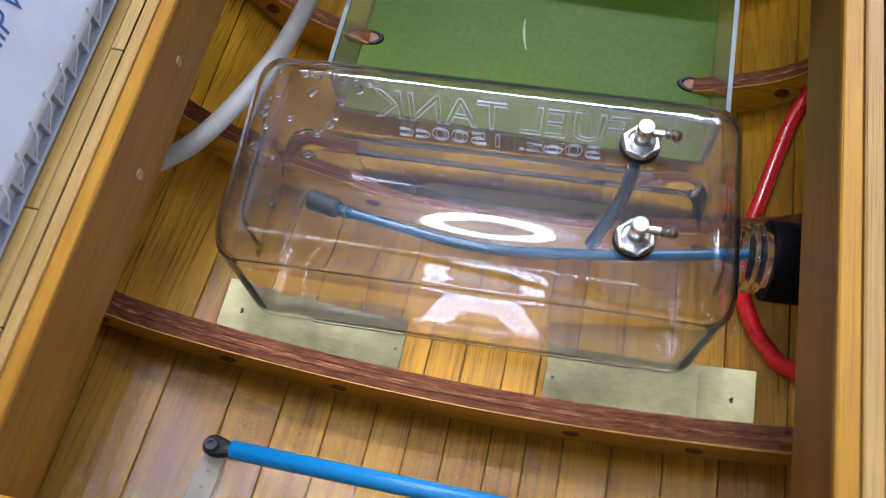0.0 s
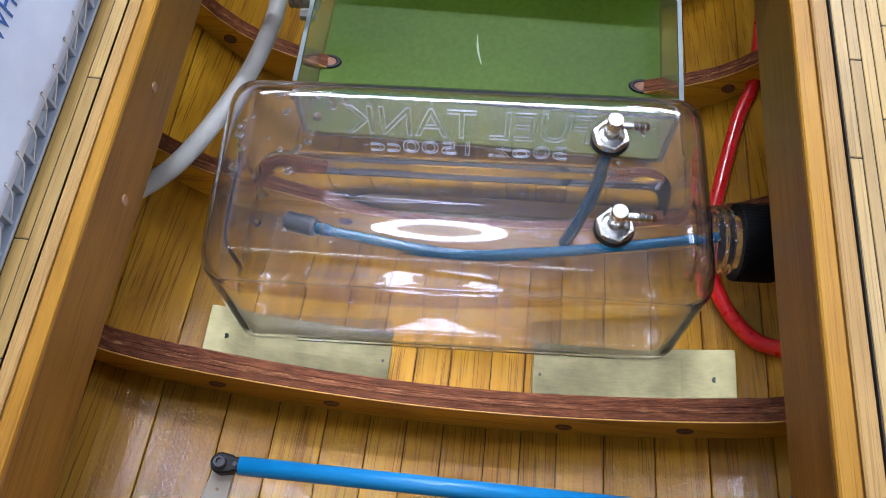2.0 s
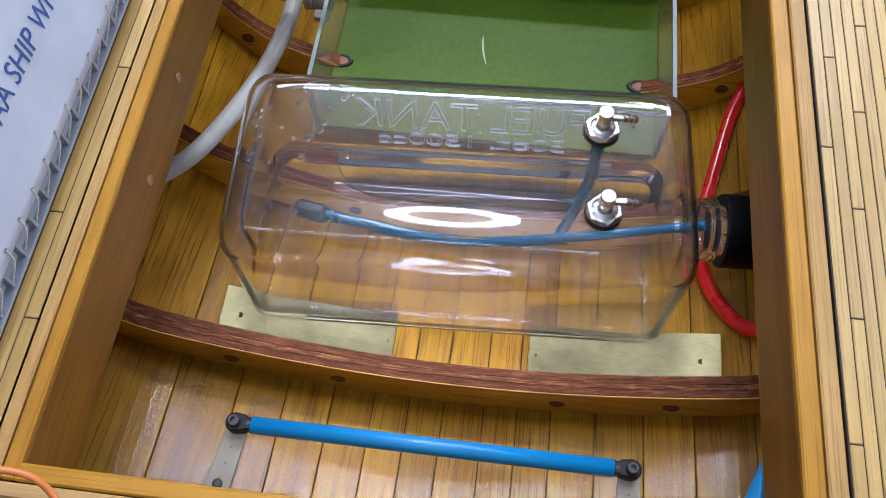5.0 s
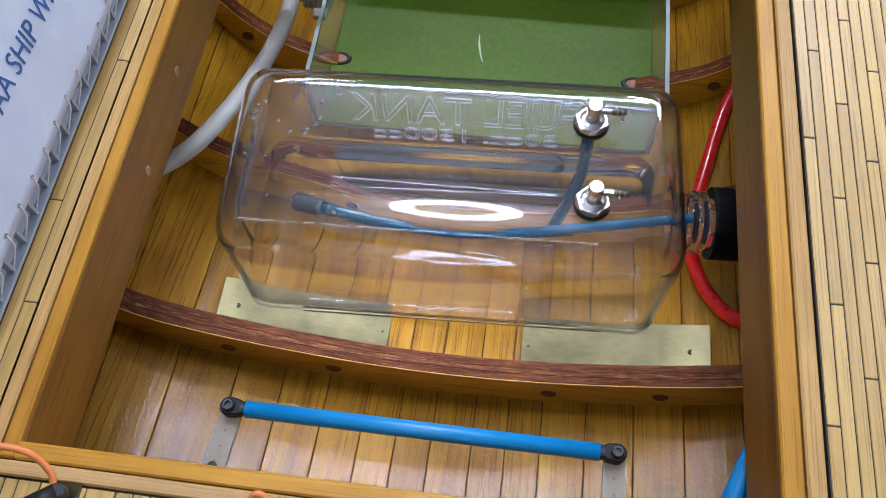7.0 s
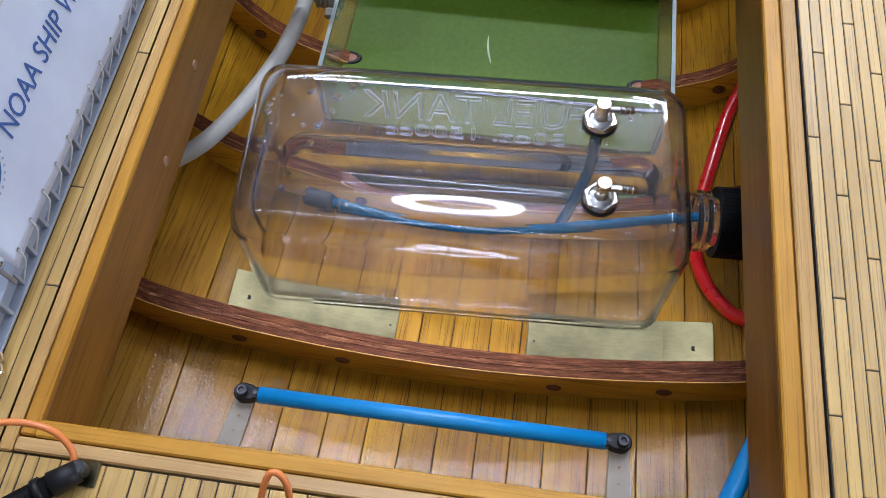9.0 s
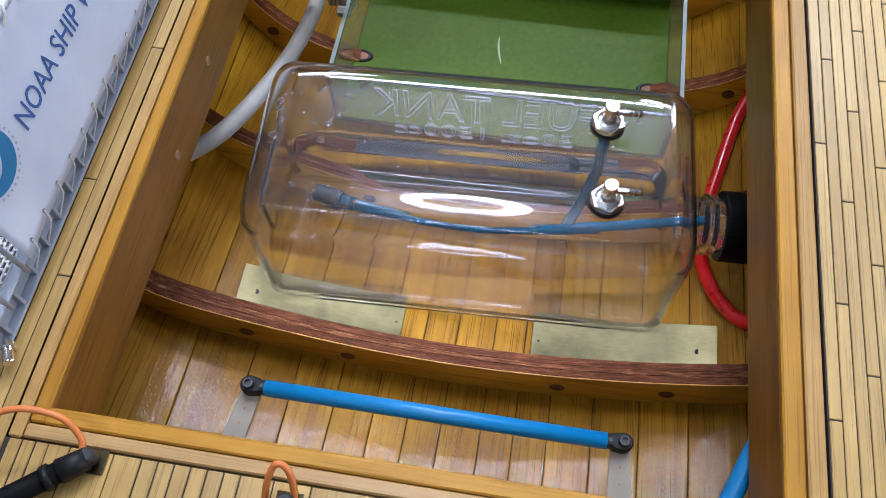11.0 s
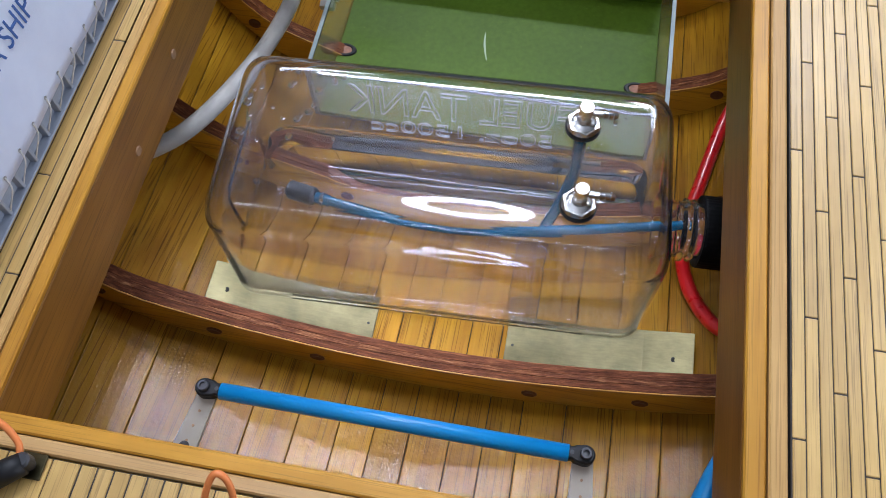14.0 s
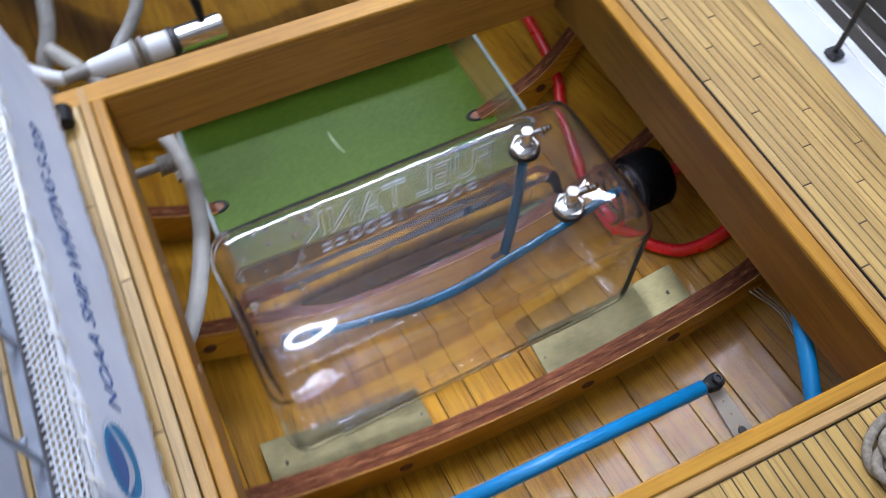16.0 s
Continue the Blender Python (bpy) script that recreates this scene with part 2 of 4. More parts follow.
def box(x0, x1, y0, y1, z0, z1, bevel=0.0006, seg=1):
    bm = bmesh.new()
    bmesh.ops.create_cube(bm, size=1, matrix=Matrix.Translation(((x0 + x1) / 2, (y0 + y1) / 2, (z0 + z1) / 2)) @ Matrix.Diagonal((x1 - x0, y1 - y0, z1 - z0, 1)))
    if bevel:
        bmesh.ops.bevel(bm, geom=bm.edges[:], offset=bevel, segments=seg, affect="EDGES", profile=0.6)
    return bm


def spline(points, n=10):
    """Points on a smooth curve through the given ones."""
    P = [Vector(p) for p in points]
    P = [2 * P[0] - P[1]] + P + [2 * P[-1] - P[-2]]
    out = []
    for i in range(1, len(P) - 2):
        a, b, c, d = P[i - 1:i + 3]
        for k in range(n):
            t = k / n
            out.append(0.5 * (2 * b + (c - a) * t + (2 * a - 5 * b + 4 * c - d) * t * t + (3 * b - a - 3 * c + d) * t ** 3))
    return out + [P[-2]]


def sweep(points, radius, sides=12, caps=True, bm=None):
    """A round tube along the points; radius is one number or one for each point."""
    bm = bm or bmesh.new()
    n = len(points)
    up, rings = Vector((0.13, 0.31, 0.94)), []
    for i, p in enumerate(points):
        d = (points[min(i + 1, n - 1)] - points[max(i - 1, 0)]).normalized()
        u = (up - d * up.dot(d)).normalized()
        up, w = u, d.cross(u)
        r = radius[i] if isinstance(radius, (list, tuple)) else radius
        rings.append([bm.verts.new(p + (u * math.cos(2 * math.pi * k / sides) + w * math.sin(2 * math.pi * k / sides)) * r) for k in range(sides)])
    for a, b in zip(rings, rings[1:]):
        for k in range(sides):
            bm.faces.new((a[k], a[(k + 1) % sides], b[(k + 1) % sides], b[k]))
    if caps:
        bm.faces.new(rings[0][::-1])
        bm.faces.new(rings[-1])
    return bm


def lathe(profile, m=None, sides=32, bm=None, close=False):
    """Turns (radius, height) pairs round z and lays the result at m."""
    bm = bm or bmesh.new()
    m = m or Matrix.Identity(4)
    rings = []
    for r, h in profile:
        if r < 1e-6:
            rings.append([bm.verts.new(m @ Vector((0, 0, h)))])
        else:
            rings.append([bm.verts.new(m @ Vector((r * math.cos(2 * math.pi * k / sides), r * math.sin(2 * math.pi * k / sides), h))) for k in range(sides)])
    pairs = list(zip(rings, rings[1:])) + ([(rings[-1], rings[0])] if close else [])
    for a, b in pairs:
        for k in range(sides):
            j = (k + 1) % sides
            if len(a) == 1 and len(b) > 1:
                bm.faces.new((a[0], b[j], b[k]))
            elif len(b) == 1 and len(a) > 1:
                bm.faces.new((a[k], a[j], b[0]))
            elif len(a) > 1:
                bm.faces.new((a[k], a[j], b[j], b[k]))
    bmesh.ops.recalc_face_normals(bm, faces=bm.faces[:])
    return bm


def extrude_outline(outline, z0, z1, bevel=0.0):
    bm = bmesh.new()
    lo = [bm.verts.new((x, y, z0)) for x, y in outline]
    hi = [bm.verts.new((x, y, z1)) for x, y in outline]
    bm.faces.new(lo[::-1])
    bm.faces.new(hi)
    n = len(outline)
    for k in range(n):
        bm.faces.new((lo[k], lo[(k + 1) % n], hi[(k + 1) % n], hi[k]))
    bmesh.ops.recalc_face_normals(bm, faces=bm.faces[:])
    if bevel:
        bmesh.ops.bevel(bm, geom=[e for e in bm.edges if e.calc_face_angle(0) > 0.7], offset=bevel, segments=1, affect="EDGES")
    return bm


def letters(text, height, length, depth, m, bevel=0.0, rim=0.0):
    """Letters of the built-in font, squeezed to a height and length, as one mesh in the local xy plane of m; with rim they are the thin round edges alone."""
    cu = bpy.data.curves.new("letters", "FONT")
    cu.body, cu.size, cu.resolution_u = text, 1.0, 3
    if rim:
        cu.fill_mode, cu.bevel_depth, cu.bevel_resolution = "NONE", rim, 1
        cu.extrude = 0.0
    else:
        cu.extrude, cu.bevel_depth = 0.5 - bevel, bevel
    ob = bpy.data.objects.new("letters", cu)
    scene.collection.objects.link(ob)
    bpy.context.view_layer.update()
    me = ob.evaluated_get(bpy.context.evaluated_depsgraph_get()).to_mesh()
    bm = bmesh.new()
    bm.from_mesh(me)
    bpy.data.objects.remove(ob)
    if rim:
        for v in bm.verts:
            v.co.z = v.co.z / rim * 0.5
    xs, ys = [v.co.x for v in bm.verts], [v.co.y for v in bm.verts]
    x0, x1, y0, y1 = min(xs), max(xs), min(ys), max(ys)
    for v in bm.verts:
        v.co = m @ Vector(((v.co.x - x0) / (x1 - x0) * length, (v.co.y - y0) / (y1 - y0) * height, (v.co.z + 0.5) * depth))
    bmesh.ops.recalc_face_normals(bm, faces=bm.faces[:])
    return bm


# ---- the room round the model ----
def room():
    def slab(name, dims, mat, cat, label):
        return tagged(part(name, box(*dims, bevel=0), mat), label, cat, kind="structure")
    slab("floor", (-1.5, 1.5, -1.4, 2.6, -1.05, -0.95), FLOORPAINT, "floor", "dark vinyl floor of the exhibition room")
    slab("ceiling", (-1.5, 1.5, -1.4, 2.6, 1.95, 2.05), CEILPAINT, "ceiling", "white painted ceiling of the room")
    slab("wall_north", (-1.5, 1.5, 2.6, 2.7, -1.05, 2.05), WALLPAINT, "wall", "plain grey painted room wall")
    slab("wall_south", (-1.5, 1.5, -1.5, -1.4, -1.05, 2.05), WALLPAINT, "wall", "plain grey painted room wall")
    slab("wall_east", (1.5, 1.6, -1.5, 2.7, -1.05, 2.05), WALLPAINT, "wall", "plain grey painted room wall")
    slab("wall_west", (-1.6, -1.5, -1.5, 2.7, -1.05, 2.05), WALLPAINT, "wall", "plain grey painted room wall")
    tagged(part("plinth", box(-0.16, 0.18, -0.25, 0.50, -0.95, -0.405, 0.004), WALLPAINT), "plain grey plinth under the model hull", "plinth", kind="structure")


room()
LAMP = Vector((-0.09, 0.50, 1.70))


def ring_lamp(at):
    glow, nt, b = material("lamp_glow")
    b.inputs["Base Color"].default_value = (0.9, 0.9, 0.9, 1)
    b.inputs["Emission Color"].default_value = (*COOL, 1)
    b.inputs["Emission Strength"].default_value = RING
    lamp = thing("ceiling_lamp", "round white ring lamp hanging below the ceiling", "lamp", at)
    for a, b in ((0.156, 0.180), (0.119, 0.146)):
        part("tube", lathe([(a, -0.02), (b, -0.02), (b, 0.0), (a, 0.0)], sides=48, close=True), glow, lamp)
    part("stem", lathe([(0.0, 0.004), (0.006, 0.004), (0.006, 0.235), (0.0, 0.235)], sides=16), CEILPAINT, lamp)
    part("canopy", lathe([(0.0, 0.235), (0.05, 0.235), (0.05, 0.25), (0.0, 0.25)], sides=32), CEILPAINT, lamp)
    for k in range(3):
        d = Vector((math.cos(2.1 * k), math.sin(2.1 * k), 0))
        part("spoke", sweep([Vector((0, 0, 0.008)), d * 0.17 + Vector((0, 0, 0.002))], 0.003, 8), CEILPAINT, lamp)
    return lamp


ring_lamp(LAMP)
area_lamp("ceiling_batten", (-0.85, 1.82, 1.90), (0.02, 0.0, -0.1), 0.6, KEY * 0.10, COOL, "RECTANGLE", 0.08)
area_lamp("ceiling_batten", (0.80, 1.82, 1.90), (0.02, 0.0, -0.1), 0.6, KEY * 0.28, COOL, "RECTANGLE", 0.08)
area_lamp("ceiling_batten", (-0.05, 1.66, 1.90), (0.02, 0.0, -0.1), 1.5, KEY * 0.62, COOL, "RECTANGLE", 0.06)
area_lamp("ceiling_batten", (-0.30, -0.75, 1.90), (0.0, 0.1, -0.1), 1.6, BACK, COOL, "RECTANGLE", 0.06)
# Unseen side panels, added to balance the light on hull and deck.
area_lamp("side_fill", (1.28, 0.85, 1.90), (0.05, 0.05, -0.1), 0.40, 6.0, COOL, "RECTANGLE", 0.14)
area_lamp("side_fill", (-1.28, 0.85, 1.90), (-0.05, 0.05, -0.1), 0.40, 3.0, COOL, "RECTANGLE", 0.14)
# No such lamp is known: added low on the right to brighten the banner.
area_lamp("banner_fill", (1.40, -0.10, 0.22), (-0.1, 0.0, 0.02), 0.4, SIDE, COOL)

# ---- the hull ----
XC = 0.012


def keel(y):
    return -0.165 - 0.245 * (y + 0.07)


def hull_z(x, y):
    d = abs(x - XC)
    k = 1.75 + 1.6 * (y - 0.05)
    return min(-0.0165, keel(y) + k * d * d + 14 * max(0, d - 0.14) ** 2)


SEAMS = [-0.236, -0.205, -0.180, -0.155, -0.128, -0.098, -0.074, -0.050, -0.028, -0.009, 0.010, 0.032, 0.050, 0.068, 0.091, 0.115, 0.139, 0.165, 0.190, 0.215, 0.246]


def seam_x(i, y):
    return XC + (SEAMS[i] - XC) * (1 + 0.25 * (y + 0.09))


hull = thing("hull", "varnished strip-planked wooden inside of the model hull", "hull", kind="structure")


def hull_plank(i, y0, y1):
    bm = bmesh.new()
    n = max(2, int((y1 - y0) / 0.02))
    gap, rows = 0.00026, []
    for k in range(n + 1):
        y = y0 + (y1 - y0) * k / n
        a, b = seam_x(i, y) + gap, seam_x(i + 1, y) - gap
        row = []
        for s, dz in ((0, -0.004), (0, -0.00018), (0.015, 0), (0.05, 0), (0.28, 0), (0.5, 0), (0.72, 0), (0.95, 0), (0.985, 0), (1, -0.00018), (1, -0.004)):
            x = a + (b - a) * s
            row.append(bm.verts.new((x, y, hull_z(x, y) + dz)))
        rows.append(row)
    for r, q in zip(rows, rows[1:]):
        for j in range(10):
            bm.faces.new((r[j], r[j + 1], q[j + 1], q[j]))
    for r in (rows[0], rows[-1]):
        bm.faces.new(r)
    bmesh.ops.recalc_face_normals(bm, faces=bm.faces[:])
    return bm


for i in range(len(SEAMS) - 1):
    part("plank", hull_plank(i, -0.34, 0.62), HULL, hull)


def hull_shell():
    """The dark filler behind the planks, which shows in the seams and closes the hull."""
    bm = bmesh.new()
    rows = []
    for k in range(25):
        y = -0.34 + 0.96 * k / 24
        row = []
        for j in range(41):
            x = -0.26 + 0.53 * j / 40
            row.append(bm.verts.new((x, y, hull_z(x, y) - 0.0022)))
        rows.append(row)
    for r, q in zip(rows, rows[1:]):
        for j in range(40):
            bm.faces.new((r[j], r[j + 1], q[j + 1], q[j]))
    ret = bmesh.ops.extrude_face_region(bm, geom=bm.faces[:])
    for v in [g for g in ret["geom"] if isinstance(g, bmesh.types.BMVert)]:
        v.co.z -= 0.004
    bmesh.ops.recalc_face_normals(bm, faces=bm.faces[:])
    return bm


part("seam_backing", hull_shell(), SEAM, hull, smooth=True)


def rib(y0, y1, height, hole_xs, x0=-0.215, x1=0.24, label="curved wooden hull rib with a dark mahogany top"):
    ym = (y0 + y1) / 2
    ob = thing("rib", label, "rib", (0, ym, 0), "hull ribs")

    def arc(ya, yb, lo, hi, bev):
        bm, rows, n = bmesh.new(), [], 44
        for k in range(n + 1):
            x = x0 + (x1 - x0) * k / n
            d = abs(x - XC)
            top = min(-0.0120, hull_z(x, ym) + height * (1 - 0.5 * max(0, d - 0.08)))
            zb = hull_z(x, ym) - 0.003 if lo is None else top + lo
            zt = top + hi
            rows.append([bm.verts.new((x, ya - ym, zb)), bm.verts.new((x, ya - ym, zt - bev)), bm.verts.new((x, ya - ym + bev, zt)), bm.verts.new((x, yb - ym - bev, zt)), bm.verts.new((x, yb - ym, zt - bev)), bm.verts.new((x, yb - ym, zb))])
        for r, q in zip(rows, rows[1:]):
            for j in range(6):
                bm.faces.new((r[j], r[(j + 1) % 6], q[(j + 1) % 6], q[j]))
        bm.faces.new(rows[0])
        bm.faces.new(rows[-1])
        bmesh.ops.recalc_face_normals(bm, faces=bm.faces[:])
        return bm
    part("body", arc(y0 - 0.0004, y1, None, -0.0022, 0.0003), RIBSIDE, ob)
    part("edge_strip", arc(y0 - 0.0005, y0 + 0.0002, -0.0024, 0.0001, 0.0001), COAMX, ob, "thin pale front edge")
    m1, m2 = y0 + (y1 - y0) * 0.36, y0 + (y1 - y0) * 0.62
    part("lamination", arc(y0 + 0.0003, m1, -0.003, 0, 0.0002), RIBTOP, ob, "dark mahogany cap strip")
    part("lamination", arc(m1 + 0.0001, m2, -0.003, 0.0001, 0.0002), RIBFLECK, ob, "pale-flecked middle strip")
    part("lamination", arc(m2 + 0.0001, y1 + 0.0004, -0.003, -0.0001, 0.0002), RIBTOP, ob, "dark mahogany cap strip")
    # Dark discs stand in for the shaded hollows of the rib's holes.
    for x in hole_xs:
        z = hull_z(x, ym) + height * 0.48
        part("plug", lathe([(0, 0.0), (0.0042, 0.0), (0.0042, 0.0012), (0.0036, 0.0015), (0, 0.0009)], Matrix.Translation((x, y0 - ym + 0.0003, z)) @ pose(0, 0, 0, 90, 0, 0) , 20), HOLEDARK, ob)
    return ob


rib(-0.0704, -0.0595, 0.0315, [-0.155, -0.102, -0.047, 0.070, 0.126], label="curved wooden hull rib with dark discs for holes and a rough mahogany top")
rib(0.0450, 0.0545, 0.034, [-0.125, -0.06, 0.07, 0.126])
rib(0.1570, 0.1665, 0.031, [-0.150, 0.165])
rib(0.2700, 0.2795, 0.034, [-0.15, 0.165])

# ---- deck and hatch coaming ----
ZD = -0.003
L0, R0, N0, F0 = -0.124, 0.141, -0.156, 0.122
coaming = thing("hatch_coaming", "varnished wooden hatch coaming with a rebated rim", "coaming")
CB = -0.0435
part("side_board", box(L0 - 0.0058, L0, N0 - 0.006, F0 + 0.011, CB, ZD - 0.0035), DARKCOAM, coaming)
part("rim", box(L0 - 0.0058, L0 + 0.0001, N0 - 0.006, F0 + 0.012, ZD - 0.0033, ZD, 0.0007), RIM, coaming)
part("rim_strip", box(L0 - 0.0115, L0 - 0.0064, N0 - 0.0125, F0 + 0.012, CB, ZD + 0.0003, 0.0007), STRIP, coaming, "pale strip")
part("side_board", box(R0, R0 + 0.0075, N0 - 0.006, F0 + 0.011, CB, ZD - 0.0035), DARKCOAM, coaming)
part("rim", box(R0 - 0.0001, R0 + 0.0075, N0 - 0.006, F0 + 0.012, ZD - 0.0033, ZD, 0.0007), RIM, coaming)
part("rim_strip", box(R0 + 0.0082, R0 + 0.0148, N0 - 0.0125, F0 + 0.10, CB, ZD + 0.0003, 0.0007), STRIP, coaming, "pale strip")
part("end_board", box(L0 + 0.0003, R0 - 0.0003, N0 - 0.0058, N0, CB, ZD - 0.0035), COAMX, coaming)
part("rim", box(L0 - 0.0003, R0 + 0.0003, N0 - 0.0062, N0 + 0.0001, ZD - 0.0033, ZD + 0.0002, 0.0007), RIMX, coaming)
part("rim_strip", box(L0 - 0.0060, R0 + 0.0080, N0 - 0.0120, N0 - 0.0067, CB, ZD + 0.0001, 0.0007), STRIPX, coaming, "pale strip")
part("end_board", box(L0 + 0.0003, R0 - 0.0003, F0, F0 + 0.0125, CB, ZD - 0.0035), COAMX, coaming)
part("rim", box(L0 - 0.035, R0 + 0.0003, F0 - 0.0001, F0 + 0.0130, ZD - 0.0033, ZD + 0.0002, 0.0007), RIMX, coaming)
for y, z in ((0.026, -0.0235), (-0.027, -0.028)):
    part("dowel", lathe([(0, 0.0006), (0.0022, 0.0006), (0.0025, 0.0002), (0.0025, -0.001), (0, -0.001)], Matrix.Translation((L0, y, z)) @ pose(0, 0, 0, 0, 90, 0), 16), DOWEL, coaming)

deck = thing("deck", "pale wooden model deck planks with black caulking", "deck", kind="structure")
part("caulking", box(R0 + 0.0158, 0.262, -0.36, 0.45, ZD - 0.006, ZD - 0.00035, 0), CAULK, deck)
part("caulking", box(-0.30, L0 - 0.0122, -0.36, F0 + 0.013, ZD - 0.006, ZD - 0.00035, 0), CAULK, deck)
part("caulking", box(L0 - 0.0120, R0 + 0.0155, -0.36, N0 - 0.0128, ZD - 0.006, ZD - 0.00035, 0), CAULK, deck)
# Added slab, out of view: it shades the hull beyond the coaming.
tagged(part("forward_deck", box(-0.30, R0 + 0.015, 0.42, 0.62, ZD - 0.006, ZD, 0.0005), STRIPX), "unseen wooden slab added ahead to shade the forward hull", "deck", kind="structure")


def deck_plank(x0, x1, y0, y1, lift=0.0):
    bm = box(x0, x1, y0, y1, ZD - 0.004, ZD + lift, 0.00025)
    return part("plank", bm, DECK, deck)


def edge_x(y):
    """The inner edge of the margin board, which narrows towards the stern."""
    return 0.2125 + 0.045 * (y - 0.04) - 0.10 * (y - 0.04) ** 2 * (y < 0.04)


def plank_row(x0, x1, ya, yb, cuts):
    ys = [ya] + sorted(c for c in cuts if ya < c < yb) + [yb]
    for a, b in zip(ys, ys[1:]):
        deck_plank(x0, x1, a + 0.0003, b - 0.0003)


PITCH, GAP = 0.00565, 0.00045
def cut_y(x):
    """Where the margin board's inner edge crosses x, or the deck's end."""
    y = -0.36
    while edge_x(y) < x and y < 0.45:
        y += 0.001
    return y


x = R0 + 0.0164
row = 0
RPITCH = 0.0049
while x < 0.2285:
    x1 = x + RPITCH - 0.00042
    ya, yc = cut_y(x), cut_y(x1)
    if yc < 0.42:
        cuts = [-0.36 + (row * 0.047) % 0.122 + 0.122 * k for k in range(9)]
        first = min(cc for cc in cuts + [0.45] if cc > yc + 0.006)
        part("plank", extrude_outline([(x, ya + 0.0004), (x1, yc + 0.0004), (x1, first - 0.0003), (x, first - 0.0003)], ZD - 0.004, ZD), DECK, deck)
        if first < 0.45:
            plank_row(x, x1, first, 0.45, cuts)
    x += RPITCH
    row += 1


def strip_along(name, inner, width, z0, z1, mat, parent, n=28, ya=-0.36, yb=0.45, shift=0.0):
    bm, rows = bmesh.new(), []
    for k in range(n + 1):
        y = ya + (yb - ya) * k / n
        a = inner(y) + shift
        rows.append([bm.verts.new(p) for p in ((a, y, z0), (a, y, z1), (a + width, y, z1), (a + width, y, z0))])
    for r, q in zip(rows, rows[1:]):
        for j in range(4):
            bm.faces.new((r[j], r[(j + 1) % 4], q[(j + 1) % 4], q[j]))
    bm.faces.new(rows[0])
    bm.faces.new(rows[-1])
    bmesh.ops.recalc_face_normals(bm, faces=bm.faces[:])
    return part(name, bm, mat, parent)


strip_along("margin_board", edge_x, 0.0105, ZD - 0.004, ZD + 0.0002, DECK, deck, shift=0.0004)
strip_along("waterway", edge_x, 0.024, ZD - 0.004, ZD + 0.0012, WHITEPAINT, deck, shift=0.0113)

x = L0 - 0.0122 - PITCH + GAP
row = 0
while x > -0.235:
    off = (row * 0.045 + 0.02) % 0.118
    plank_row(x, x + PITCH - GAP, -0.36, F0 + 0.012, [-0.36 + off + 0.118 * k for k in range(9)])
    x -= PITCH
    row += 1
for a, b in ((-0.1345, -0.1192), (-0.0843, -0.0478), (0.0435, 0.1560)):
    n = round((b - a) / PITCH)
    w = (b - a) / n
    for k in range(n):
        deck_plank(a + k * w + 0.0003, a + (k + 1) * w - 0.0003, -0.36, N0 - 0.0130)
for a, b in ((-0.1190, -0.1113), (-0.1108, -0.0948), (-0.0944, -0.0846), (-0.0474, -0.0358), (-0.0353, -0.0222), (-0.0218, 0.0432)):
    deck_plank(a, b, -0.36, N0 - 0.0130, 0.0003)


